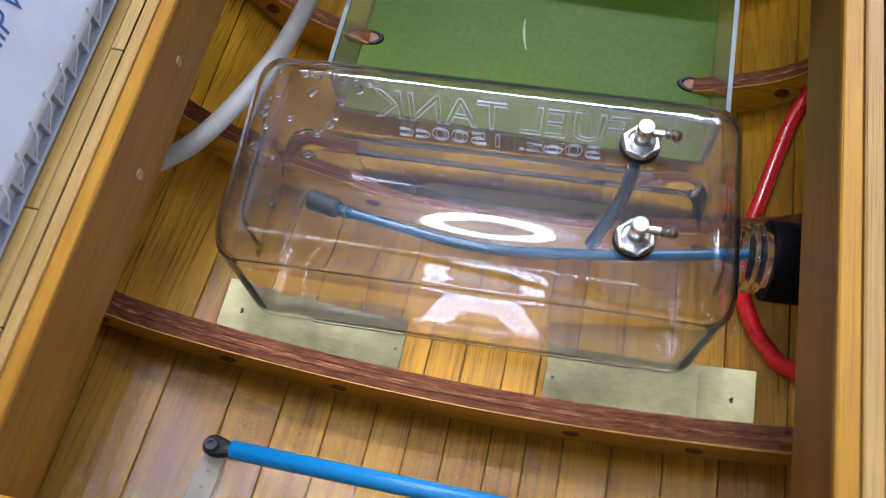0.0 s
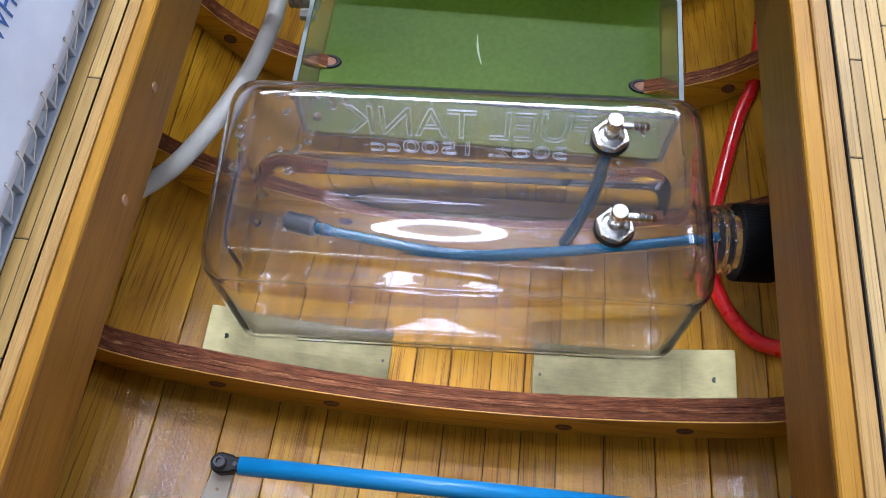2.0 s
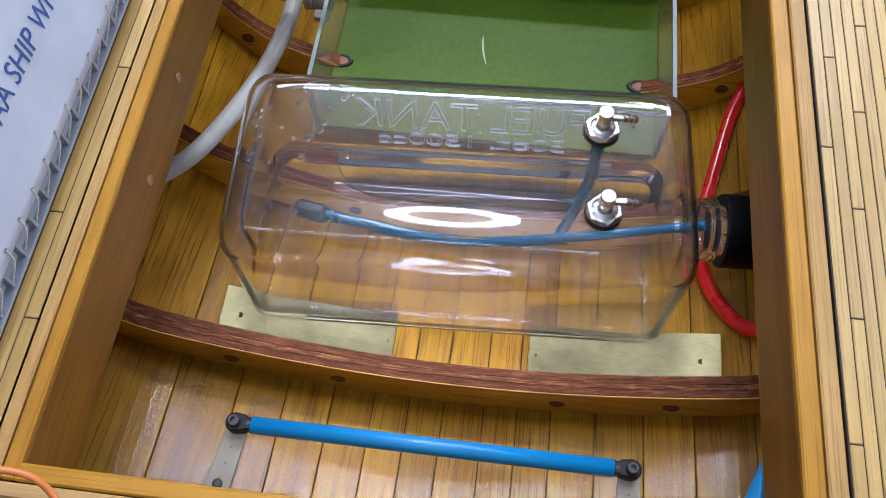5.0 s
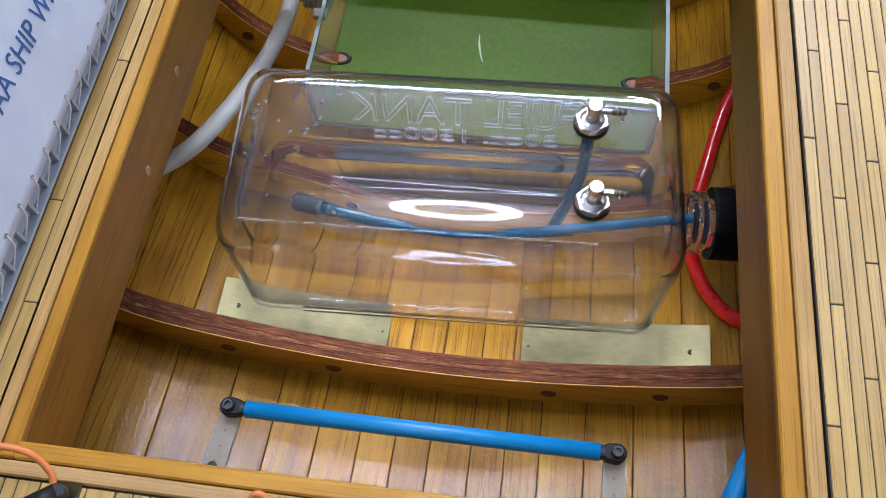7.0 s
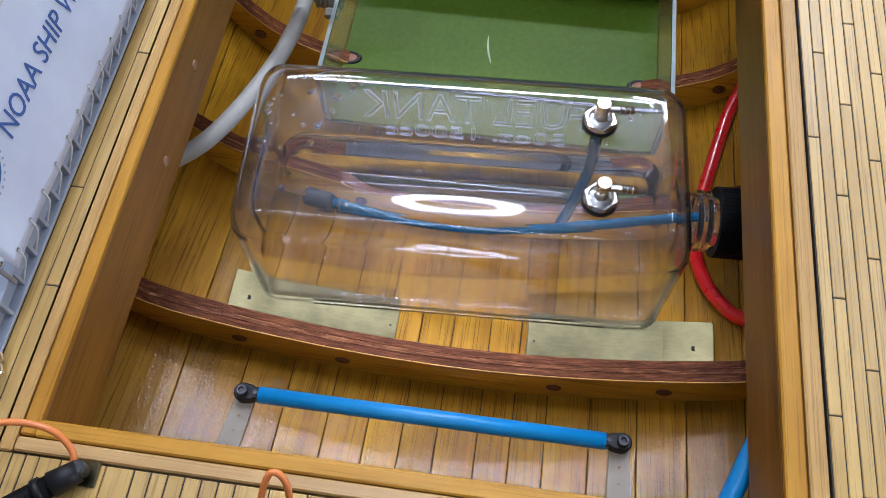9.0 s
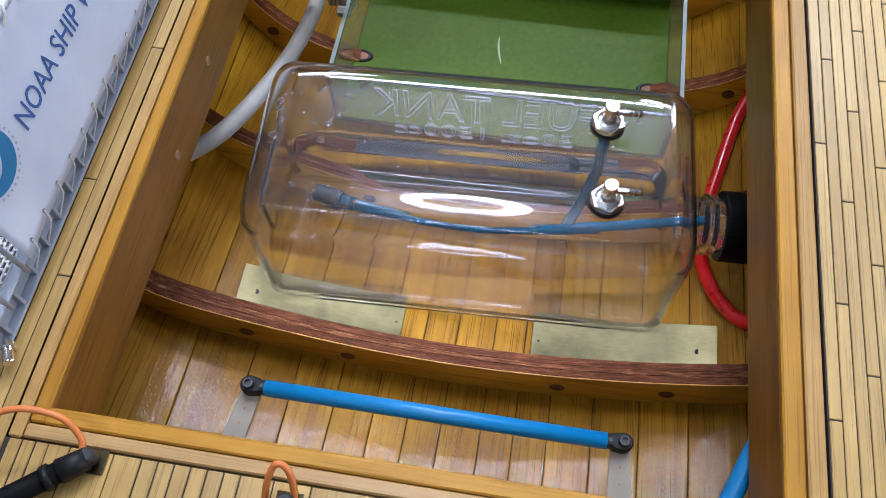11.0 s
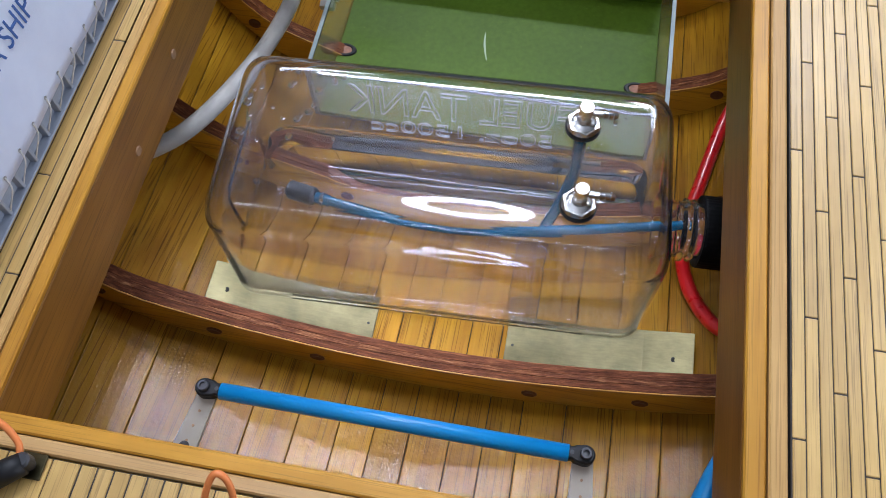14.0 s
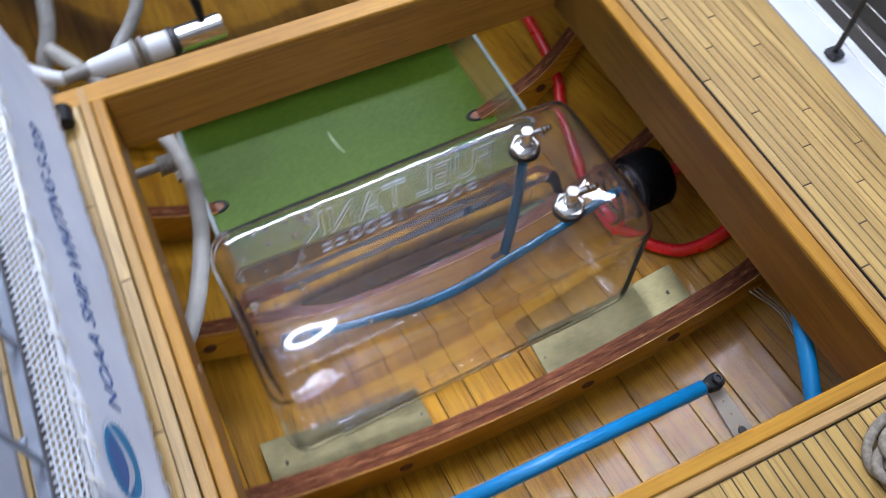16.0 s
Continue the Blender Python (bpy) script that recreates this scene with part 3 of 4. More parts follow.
# ---- the tray ----
def acrylic_tray():
    tray = thing("acrylic_tray", "clear acrylic tray with a green painted bottom, resting on the ribs", "tray", (0.0155, 0.186, -0.1745))
    hx, y0, y1, t, h = 0.1135, -0.079, 0.060, 0.003, 0.047
    part("bottom", box(-hx + t, hx - t, y0 + t, y1 - t, 0, 0.003, 0.0003), GREEN, tray, "green painted sheet")
    for s in (-1, 1):
        w = part("side_wall", box(min(s * hx, s * (hx - t)), max(s * hx, s * (hx - t)), y0, y1, 0, h, 0.0004), ACRYLIC, tray)
        w.visible_shadow = False
    for x, y in ((-0.1060, -0.0240), (0.0985, -0.0240)):
        bm = lathe([(0.0035, 0.0), (0.0058, 0.0), (0.0052, 0.0010), (0.0040, 0.0010)], sides=24, close=True)
        bmesh.ops.transform(bm, matrix=Matrix.Translation((x, y, 0.0031)) @ Matrix.Diagonal((1.5, 1.0, 1, 1)), verts=bm.verts[:])
        eb = lathe([(0.0, 0.0), (0.0034, 0.0), (0.0034, 0.0006), (0.0, 0.0008)], sides=20)
        bmesh.ops.transform(eb, matrix=Matrix.Translation((x, y, 0.0031)) @ Matrix.Diagonal((1.5, 1.0, 1, 1)), verts=eb.verts[:])
        part("rib_end", eb, SLOTWOOD, tray, "wood showing in the slot")
        part("slot_edge", bm, RUBBER, tray, "dark burnt edge of a slot")
    bm = sweep(spline([(-0.0105, 0.0085, 0.0031), (-0.0100, 0.0, 0.0031), (-0.0085, -0.008, 0.0031), (-0.0060, -0.0165, 0.0031)], 6), [0.0002 + 0.0006 * math.sin(math.pi * k / 18) for k in range(19)], 6)
    bmesh.ops.scale(bm, vec=(1, 1, 0.1), verts=bm.verts[:], space=Matrix.Translation((0, 0, -0.0031)))
    part("scratch", bm, SCUFF, tray, "pale scratch in the green paint")
    part("back_sheet", box(-hx + t + 0.0002, hx - t - 0.0002, y1 - t - 0.0015, y1 - t - 0.0003, 0.0032, h - 0.001, 0.0002), GREEN, tray, "green painted sheet against the far wall")
    for a in (y0, y1 - t):
        w = part("end_wall", box(-hx + t + 0.0002, hx - t - 0.0002, a, a + t, 0, h, 0.0004), ACRYLIC, tray)
        w.visible_shadow = False
    for s in (-1, 1):
        part("wall_edge", box(s * (hx - t / 2) - t / 2 + 0.0002, s * (hx - t / 2) + t / 2 - 0.0002, y0, y1, h + 0.0001, h + 0.0007, 0.0001), FROST, tray, "pale sawn edge")
    for a in (y1 - t,):
        part("wall_edge", box(-hx + t + 0.0005, hx - t - 0.0005, a + 0.0002, a + t - 0.0002, h + 0.0001, h + 0.0007, 0.0001), FROST, tray, "pale sawn edge")
    return tray


acrylic_tray()

# ---- tank ----
TX, TY, YAW = 0.0093, 0.0135, 2.4
TB, TT = -0.1485, -0.0505
HL, HY, NY = 0.1133, 0.0515, -0.0025
tank_pose = pose(TX, TY, (TB + TT) / 2, 0, 0, YAW)


def rounded(hy, hz, rt, rb, cut=0.0, n=8, flat=22):
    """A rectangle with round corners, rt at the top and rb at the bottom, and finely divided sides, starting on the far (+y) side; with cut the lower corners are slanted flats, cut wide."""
    arcs = []
    for sy, sz, a0, r in ((1, 1, 0, rt), (-1, 1, 90, rt), (-1, -1, 180, rb), (1, -1, 270, rb)):
        arc = [(sy * (hy - r) + r * math.cos(radians(a0 + 90 * k / n)), sz * (hz - r) + r * math.sin(radians(a0 + 90 * k / n))) for k in range(n + 1)]
        if sz < 0 and cut:
            wide = cut if sy > 0 else 0.36 * cut
            side, foot = (sy * hy, -hz + 1.15 * wide), (sy * (hy - wide), -hz)
            p, q = (side, foot) if sy < 0 else (foot, side)
            arc = [(p[0] + (q[0] - p[0]) * k / n, p[1] + (q[1] - p[1]) * k / n - 0.0012 * math.sin(math.pi * k / n)) for k in range(n + 1)]
        arcs.append(arc)
    pts = []
    for arc, following in zip(arcs, arcs[1:] + arcs[:1]):
        p, q = arc[-1], following[0]
        pts += arc + [(p[0] + (q[0] - p[0]) * k / flat, p[1] + (q[1] - p[1]) * k / flat) for k in range(1, flat)]
    return pts


def ease(t):
    t = max(0.0, min(1.0, t))
    return t * t * (3 - 2 * t)


def crown(y):
    """How far the top wall falls: flat, with a soft shoulder along the near side."""
    u = max(0.0, -0.023 - y)
    return min(0.0, y - 0.005) ** 2 / 1.6 + u * u / 0.24


def moulded(x, y, z, hz):
    """The crown of the top and the sunk panel of the bottom."""
    z -= crown(y) * ease(z / hz)
    z -= 0.0030 * min(1.0, abs(x) / HL) ** 8 * ease(z / hz)
    if z < -hz + 0.004:
        d = min(HL - 0.016 - abs(x), HY - 0.032 - abs(y))
        z += 0.0006 * ease(d / 0.02)
    return x, y, z


def tank_skin(bm, t):
    """One skin of the tank, t inside the outer one; the inner skin cuts straight across the lower corners, so that they are solid."""
    hl, hy, hz, er = HL - t, HY - t, (TT - TB) / 2 - t, 0.0122 - 0.5 * t
    rings, N, steps = [], 8, 76
    end = [(-hl + er * (1 - math.cos(radians(90 * k / N))), er * (1 - math.sin(radians(90 * k / N)))) for k in range(N + 1)]
    mid = [(-hl + er + (2 * hl - 2 * er) * k / steps, 0) for k in range(1, steps)]
    for x, inset in end + mid + [(-x, i) for x, i in end[::-1]]:
        rings.append([bm.verts.new(moulded(x, y, z, hz)) for y, z in rounded(hy - inset, hz - inset, 0.0120 - t - 0.4 * inset, 0.0085 - 0.6 * t - 0.25 * inset, 0.0225 - inset if t else 0.0)])
    n = len(rings[0])

    def bridge(p, q):
        for k in range(n):
            bm.faces.new((p[k], p[(k + 1) % n], q[(k + 1) % n], q[k]))
    for p, q in zip(rings, rings[1:]):
        bridge(p, q)
    # closed end with a moulded recess
    last = rings[0]
    for s, dx in ((0.92, 0.0), (0.70, 0.0002), (0.66, 0.0012), (0.62, 0.0028), (0.58, 0.0032), (0.3, 0.0034)):
        nxt = [bm.verts.new((-hl + dx, v.co.y * s, v.co.z * s)) for v in rings[0]]
        bridge(nxt, last)
        last = nxt
    bm.faces.new(last)
    # other end drawn in to the neck
    last = rings[-1]
    base = [(v.co.y, v.co.z) for v in rings[-1]]
    ang = [math.atan2(z, y) for y, z in base]
    for s, x in ((0.10, 0.0), (0.35, 0.0006), (0.70, 0.0016), (0.92, 0.0024), (1.0, 0.0034)):
        nxt = []
        for (y, z), a in zip(base, ang):
            cy, cz = NY + (0.0156 - t) * math.cos(a), (0.0156 - t) * math.sin(a)
            nxt.append(bm.verts.new((hl + x, y * (1 - s) + cy * s, z * (1 - s) + cz * s)))
        bridge(last, nxt)
        last = nxt
    for r, x in ((0.0150, 0.0045), (0.0150, 0.0066), (0.0167, 0.0076), (0.0167, 0.0094), (0.0150, 0.0104), (0.0150, 0.0116), (0.0164, 0.0124), (0.0164, 0.0138), (0.0148, 0.0148), (0.0148, 0.0300)):
        r = 0.0132 if t else r
        nxt = [bm.verts.new((HL + x + 0.0040, NY + r * math.cos(a), r * math.sin(a))) for a in ang]
        bridge(last, nxt)
        last = nxt
    return last


def tank_body():
    bm = bmesh.new()
    outer, inner = tank_skin(bm, 0.0), tank_skin(bm, 0.0018)
    for k in range(len(outer)):
        j = (k + 1) % len(outer)
        bm.faces.new((outer[k], outer[j], inner[j], inner[k]))
    bmesh.ops.recalc_face_normals(bm, faces=bm.faces[:])
    return bm


tank = thing("fuel_tank", "clear plastic fuel tank with steel valves and black cap", "fuel tank")
tank.matrix_world = tank_pose
shell = part("body", tank_body(), TANK, tank, "clear plastic body", smooth=True)
shell.visible_shadow = False
inv = tank_pose.inverted()


# raised writing on the far side wall, which reads the right way round from behind the tank
for txt, h, l, x, z, r in (("FUEL TANK", 0.0250, 0.126, 0.0645, 0.0010, 0.009), ("50oz. 1500cc", 0.0120, 0.105, 0.055, -0.0150, 0.011)):
    wr = part("writing", letters(txt, h, l, 0.0009, Matrix.Translation((x, HY - 0.0030, z)) @ pose(0, 0, 0, 90, 0, 180), rim=r), LETTEREDGE, tank, "raised outline letters " + txt)
    wr.visible_shadow = False


def cap():
    m = pose(HL + 0.0208, NY, 0, 0, 90, 0)
    bm = bmesh.new()
    n = 96
    prof = [(0.0170, 0.0), (0.0189, 0.0), (0.0192, 0.0012), (0.0190, 0.0185), (0.0178, 0.0205), (0.0, 0.0207)]
    rings = []
    for j, (r, h) in enumerate(prof[:-1]):
        rings.append([bm.verts.new(m @ Vector(((r - (0.00010 if 1 < j < 4 and k % 2 else 0)) * math.cos(2 * math.pi * k / n), (r - (0.00010 if 1 < j < 4 and k % 2 else 0)) * math.sin(2 * math.pi * k / n), h))) for k in range(n)])
    for a, b in zip(rings, rings[1:]):
        for k in range(n):
            bm.faces.new((a[k], a[(k + 1) % n], b[(k + 1) % n], b[k]))
    bm.faces.new(rings[-1])
    bm.faces.new(rings[0][::-1])
    bmesh.ops.recalc_face_normals(bm, faces=bm.faces[:])
    return bm


part("cap", cap(), BLACKCAP, tank, "black ribbed screw cap")


def valve(world_xy):
    """A steel nipple with a hexagon flange, a round turret and a barbed side outlet."""
    lx, ly, _ = inv @ Vector((*world_xy, 0))
    top = (TT - TB) / 2
    v = part("valve", lathe([(0.0, 0.0004), (0.0070, 0.0004), (0.0080, 0.0014), (0.0082, 0.0030), (0.0074, 0.0046), (0.0050, 0.0056), (0.0036, 0.0060), (0.0036, 0.0162), (0.0032, 0.0168), (0.0, 0.0168)], Matrix.Translation((lx, ly, top)), 40), STEEL, tank, "polished steel valve")
    bm = bmesh.new()
    bmesh.ops.create_cone(bm, cap_ends=True, segments=6, radius1=0.0085, radius2=0.0085, depth=0.0022, matrix=Matrix.Translation((lx, ly, top + 0.0040)) @ pose(0, 0, 0, 0, 0, 12))
    bmesh.ops.bevel(bm, geom=bm.edges[:], offset=0.0003, segments=1, affect="EDGES")
    part("hex_flange", bm, STEEL, v)
    part("gasket", lathe([(0.003, 0.0), (0.0088, 0.0), (0.0088, 0.0013), (0.003, 0.0013)], Matrix.Translation((lx, ly, top)), 28, close=True), RUBBER, v)
    barb = [(0.0019, 0.0), (0.0019, 0.0050), (0.0024, 0.0056), (0.0018, 0.0075), (0.0024, 0.0081), (0.0018, 0.0098), (0.0024, 0.0104), (0.0015, 0.0122), (0.0006, 0.0122)]
    part("barb", lathe(barb, Matrix.Translation((lx + 0.003, ly, top + 0.0125)) @ pose(0, 0, 0, 0, 90, -2), 18), STEEL, v)
    part("stub", lathe([(0.0022, 0.0006), (0.0022, -0.008), (0.0017, -0.009), (0.0008, -0.009)], Matrix.Translation((lx, ly, top)), 18), STEEL, v)
    return v


valve((0.0745, 0.0365))
valve((0.0770, -0.0085))


def in_tank(points):
    return spline([inv @ Vector(p) for p in points], 12)


part("tube", sweep(in_tank([(0.0745, 0.0365, -0.056), (0.0752, 0.0372, -0.075), (0.0752, 0.0366, -0.094), (0.0715, 0.0335, -0.118), (0.0655, 0.0290, -0.141)]), 0.0033, 14), BLUETUBE, tank, "translucent blue fuel tubing")
part("tube", sweep(in_tank([(-0.0620, 0.0165, -0.1265), (-0.040, 0.0150, -0.1285), (-0.010, 0.0120, -0.1290), (0.020, 0.0100, -0.1250), (0.055, 0.0090, -0.1130), (0.085, 0.0095, -0.1030), (0.110, 0.0120, -0.0975), (0.136, 0.0165, -0.0950)]), 0.0026, 14), BLUETUBE, tank, "translucent blue fuel tubing")
cl = sweep([inv @ Vector(p) for p in ((-0.0850, 0.0215, -0.1285), (-0.0835, 0.0212, -0.1285), (-0.0690, 0.0182, -0.1275), (-0.0672, 0.0178, -0.1272))], [0.0042, 0.0052, 0.0052, 0.0040], 24)
part("clunk", cl, CLUNK, tank, "grey metal pickup weight")
part("tube_ferrule", sweep([inv @ Vector(p) for p in ((-0.0672, 0.0178, -0.1272), (-0.0590, 0.0162, -0.1265))], 0.0031, 16), BLUETUBE, tank, "blue tube stub")
part("crimp_ring", sweep([inv @ Vector(p) for p in ((-0.0640, 0.0171, -0.1268), (-0.0622, 0.0168, -0.1267))], 0.0036, 18), DARKMETAL, tank)


def drops():
    bm = bmesh.new()
    rng = random.Random(9)
    hz = (TT - TB) / 2
    for k in range(34):
        x = -HL + 0.010 + rng.random() ** 1.6 * 0.05
        y = HY - 0.012 - rng.random() ** 1.1 * 0.075
        r = 0.0010 + 0.0017 * rng.random() ** 1.6
        bmesh.ops.create_uvsphere(bm, u_segments=10, v_segments=6, radius=r, matrix=Matrix.Translation((x, y, hz - 0.0022 - crown(y) - 0.0030 * abs(x / HL) ** 8)) @ Matrix.Diagonal((1, 1, 0.75, 1)))
    for x, y, r in ((0.082, 0.026, 0.0013), (0.087, 0.030, 0.0009), (0.070, 0.010, 0.0010), (0.076, 0.006, 0.0008)):
        bmesh.ops.create_uvsphere(bm, u_segments=10, v_segments=6, radius=r, matrix=Matrix.Translation((x, y, hz - 0.0022 - crown(y) - 0.0030 * abs(x / HL) ** 8)) @ Matrix.Diagonal((1, 1, 0.75, 1)))
    return bm


dr = part("droplets", drops(), TANK, tank, "clear droplets under the top wall", smooth=True)
dr.visible_shadow = False
dr["kind"] = "stuff"


def bracket(x0, x1, z0, z1, label):
    """A bent brass plate under the tank's lower edge: a flat flange, a fold and a raised lip."""
    ob = thing("tank_bracket", label, "bracket", ((x0 + x1) / 2, -0.046, 0), "tank brackets")
    prof = [(-0.0125, 0.0), (0.0010, 0.0004), (0.0200, 0.0002)]
    bm, rows = bmesh.new(), []
    cx = (x0 + x1) / 2
    bend = x0 + (x1 - x0) * 0.26 if abs(x0) > abs(x1) else x1 - (x1 - x0) * 0.26

    def level(x):
        return z0 + (z1 - z0) * (x - x0) / (x1 - x0) - 0.0014 * (1 - abs(x - bend) / abs((x0 if x < bend else x1) - bend))
    for x, z in ((x0, level(x0)), (bend, level(bend)), (x1, level(x1))):
        rows.append([bm.verts.new((x - cx, y, z + dz)) for y, dz in prof] + [bm.verts.new((x - cx, y, z + dz - 0.0014)) for y, dz in prof[::-1]])
    n = len(rows[0])
    for p, q in zip(rows, rows[1:]):
        for j in range(n):
            bm.faces.new((p[j], p[(j + 1) % n], q[(j + 1) % n], q[j]))
    bm.faces.new(rows[0])
    bm.faces.new(rows[-1])
    bmesh.ops.recalc_face_normals(bm, faces=bm.faces[:])
    bmesh.ops.bevel(bm, geom=[e for e in bm.edges if e.calc_face_angle(0) > 1], offset=0.0002, segments=1, affect="EDGES")
    part("plate", bm, BRASS, ob)
    inner, outer = (x1, x0) if abs(x1) < abs(x0) else (x0, x1)
    s = 1 if outer > inner else -1
    for x, y, r in ((inner + s * 0.004, -0.009, 0.0009), (inner + s * 0.004, 0.003, 0.0009), (outer - s * 0.009, -0.008, 0.0013), (outer - s * 0.010, 0.004, 0.0016)):
        z = level(x)
        part("screw", lathe([(0, 0.0002), (r * 0.7, 0.0003), (r, 0.0001), (r, -0.0008), (0, -0.0008)], Matrix.Translation((x - cx, y, z + 0.0002)), 14), BLACKSCREW, ob, "small black screw")
    return ob


bracket(-0.117, -0.0215, -0.1402, -0.1560, "brushed brass bracket plate with dark screws under the tank")
bracket(0.0535, 0.1530, -0.1530, -0.1345, "brushed brass bracket plate with dark screws under the tank")


# ---- steering linkage ----
def push_rod():
    z, y = -0.0545, -0.122
    rod = thing("push_rod", "bright blue plastic push rod with black ball joints", "push rod", (0.012, y, z))
    part("rod", sweep([Vector((-0.074, 0, 0)), Vector((0.074, 0, 0))], 0.0036, 20), BLUEROD, rod, "bright blue rod", smooth=True)
    for s in (-1, 1):
        eye = [(s * (0.0808 + 0.0040 * math.cos(radians(a))), 0.0040 * math.sin(radians(a))) for a in range(-90, 91, 15)]
        if s < 0:
            eye = eye[::-1]
        n = [(s * 0.0768, 0.0034), (s * 0.0755, 0.0026), (s * 0.0725, 0.0029), (s * 0.0725, -0.0029), (s * 0.0755, -0.0026), (s * 0.0768, -0.0034)]
        e = part("ball_joint", extrude_outline(eye + (n if s > 0 else n[::-1]), -0.0030, 0.0028, 0.0007), RUBBER, rod, "black ball joint")
        part("ball_screw", lathe([(0, 0.0040), (0.0013, 0.0040), (0.0013, 0.0052), (0.0021, 0.0052), (0.0025, 0.0047), (0.0025, 0.0029), (0, 0.0029)], Matrix.Translation((s * 0.0808, 0, 0)), 20), DARKMETAL, e)
        part("grub_screw", lathe([(0, 0.0032), (0.0009, 0.0032), (0.0009, 0.0029), (0, 0.0029)], Matrix.Translation((s * 0.0752, 0, 0)), 12), DARKMETAL, e)
    return rod


push_rod()


def tiller_arm(x, lean):
    """A milky nylon arm with a row of small holes, running down and aft from the ball joint."""
    arm = thing("tiller_arm", "milky nylon steering arm with a row of small holes", "steering arm", (x, -0.122, -0.0578), "steering arms")
    pts = [(-0.0042, 0.0015), (0.0042, 0.0015), (0.0068, -0.060), (-0.0068, -0.060)]
    bm = extrude_outline(pts, -0.0022, 0, 0.0003)
    bmesh.ops.rotate(bm, verts=bm.verts[:], cent=(0, 0, 0), matrix=Matrix.Rotation(radians(lean), 3, "Z") @ Matrix.Rotation(radians(9), 3, "X"))
    part("arm", bm, HORN, arm)
    for k in range(5):
        p = Matrix.Rotation(radians(lean), 3, "Z") @ Matrix.Rotation(radians(9), 3, "X") @ Vector((0, -0.009 - 0.0065 * k, 0.0001))
        part("hole", lathe([(0, 0.0001), (0.0006, 0.0001), (0.0006, -0.0005), (0, -0.0005)], Matrix.Translation(p), 10), DOWEL, arm)
    for k in range(2):
        p = Matrix.Rotation(radians(lean), 3, "Z") @ Matrix.Rotation(radians(9), 3, "X") @ Vector((0, -0.0245 - 0.0125 * k, 0.0))
        part("screw", lathe([(0, 0.0010), (0.0016, 0.0010), (0.0022, 0.0005), (0.0022, -0.0003), (0, -0.0003)], Matrix.Translation(p), 14), DARKMETAL, arm, "dark screw head")
    return arm


tiller_arm(-0.0685, -10)
tiller_arm(0.0925, 3)


# ---- hoses ----
def hose(name, label, category, points, r, mat, sides=16):
    P = spline(points, 12)
    base = P[0].copy()
    ob = part(name, sweep([p - base for p in P], r, sides), mat, smooth=True)
    ob.location = base
    return tagged(ob, label, category)


hose("drain_hose", "off-white flexible hose curving beside the tray", "hose", [(-0.150, 0.235, -0.060), (-0.128, 0.200, -0.066), (-0.107, 0.160, -0.075), (-0.099, 0.125, -0.076), (-0.102, 0.085, -0.074), (-0.112, 0.050, -0.073), (-0.126, 0.020, -0.073), (-0.142, 0.004, -0.075), (-0.165, -0.008, -0.078)], 0.0047, WHITEHOSE)
hose("fuel_hose", "glossy red silicone fuel hose looping over the planks", "hose", [(0.193, 0.300, -0.150), (0.189, 0.241, -0.1515), (0.184, 0.194, -0.151), (0.178, 0.156, -0.1525), (0.169, 0.131, -0.158), (0.157, 0.084, -0.160), (0.1485, 0.050, -0.157), (0.148, 0.022, -0.1515), (0.1530, 0.000, -0.1445), (0.1613, -0.0184, -0.1343), (0.169, -0.0257, -0.1262), (0.1775, -0.0302, -0.1150), (0.187, -0.0300, -0.1020), (0.195, -0.013, -0.0970), (0.193, 0.012, -0.1010), (0.186, 0.024, -0.1130), (0.174, 0.031, -0.1300), (0.164, 0.036, -0.1450)], 0.0042, REDTUBE)
hose("control_tube", "bright blue plastic control tube running aft", "tube", [(0.186, -0.060, -0.056), (0.166, -0.088, -0.052), (0.1482, -0.1126, -0.0495), (0.1388, -0.1349, -0.0557), (0.132, -0.152, -0.062), (0.120, -0.185, -0.072)], 0.0042, BLUEROD)


# ---- gangway with its laced banner ----
def lacing(parent, points, r=0.00036):
    part("lacing", sweep(points, r, 6), CORD, parent, "white lacing cord")


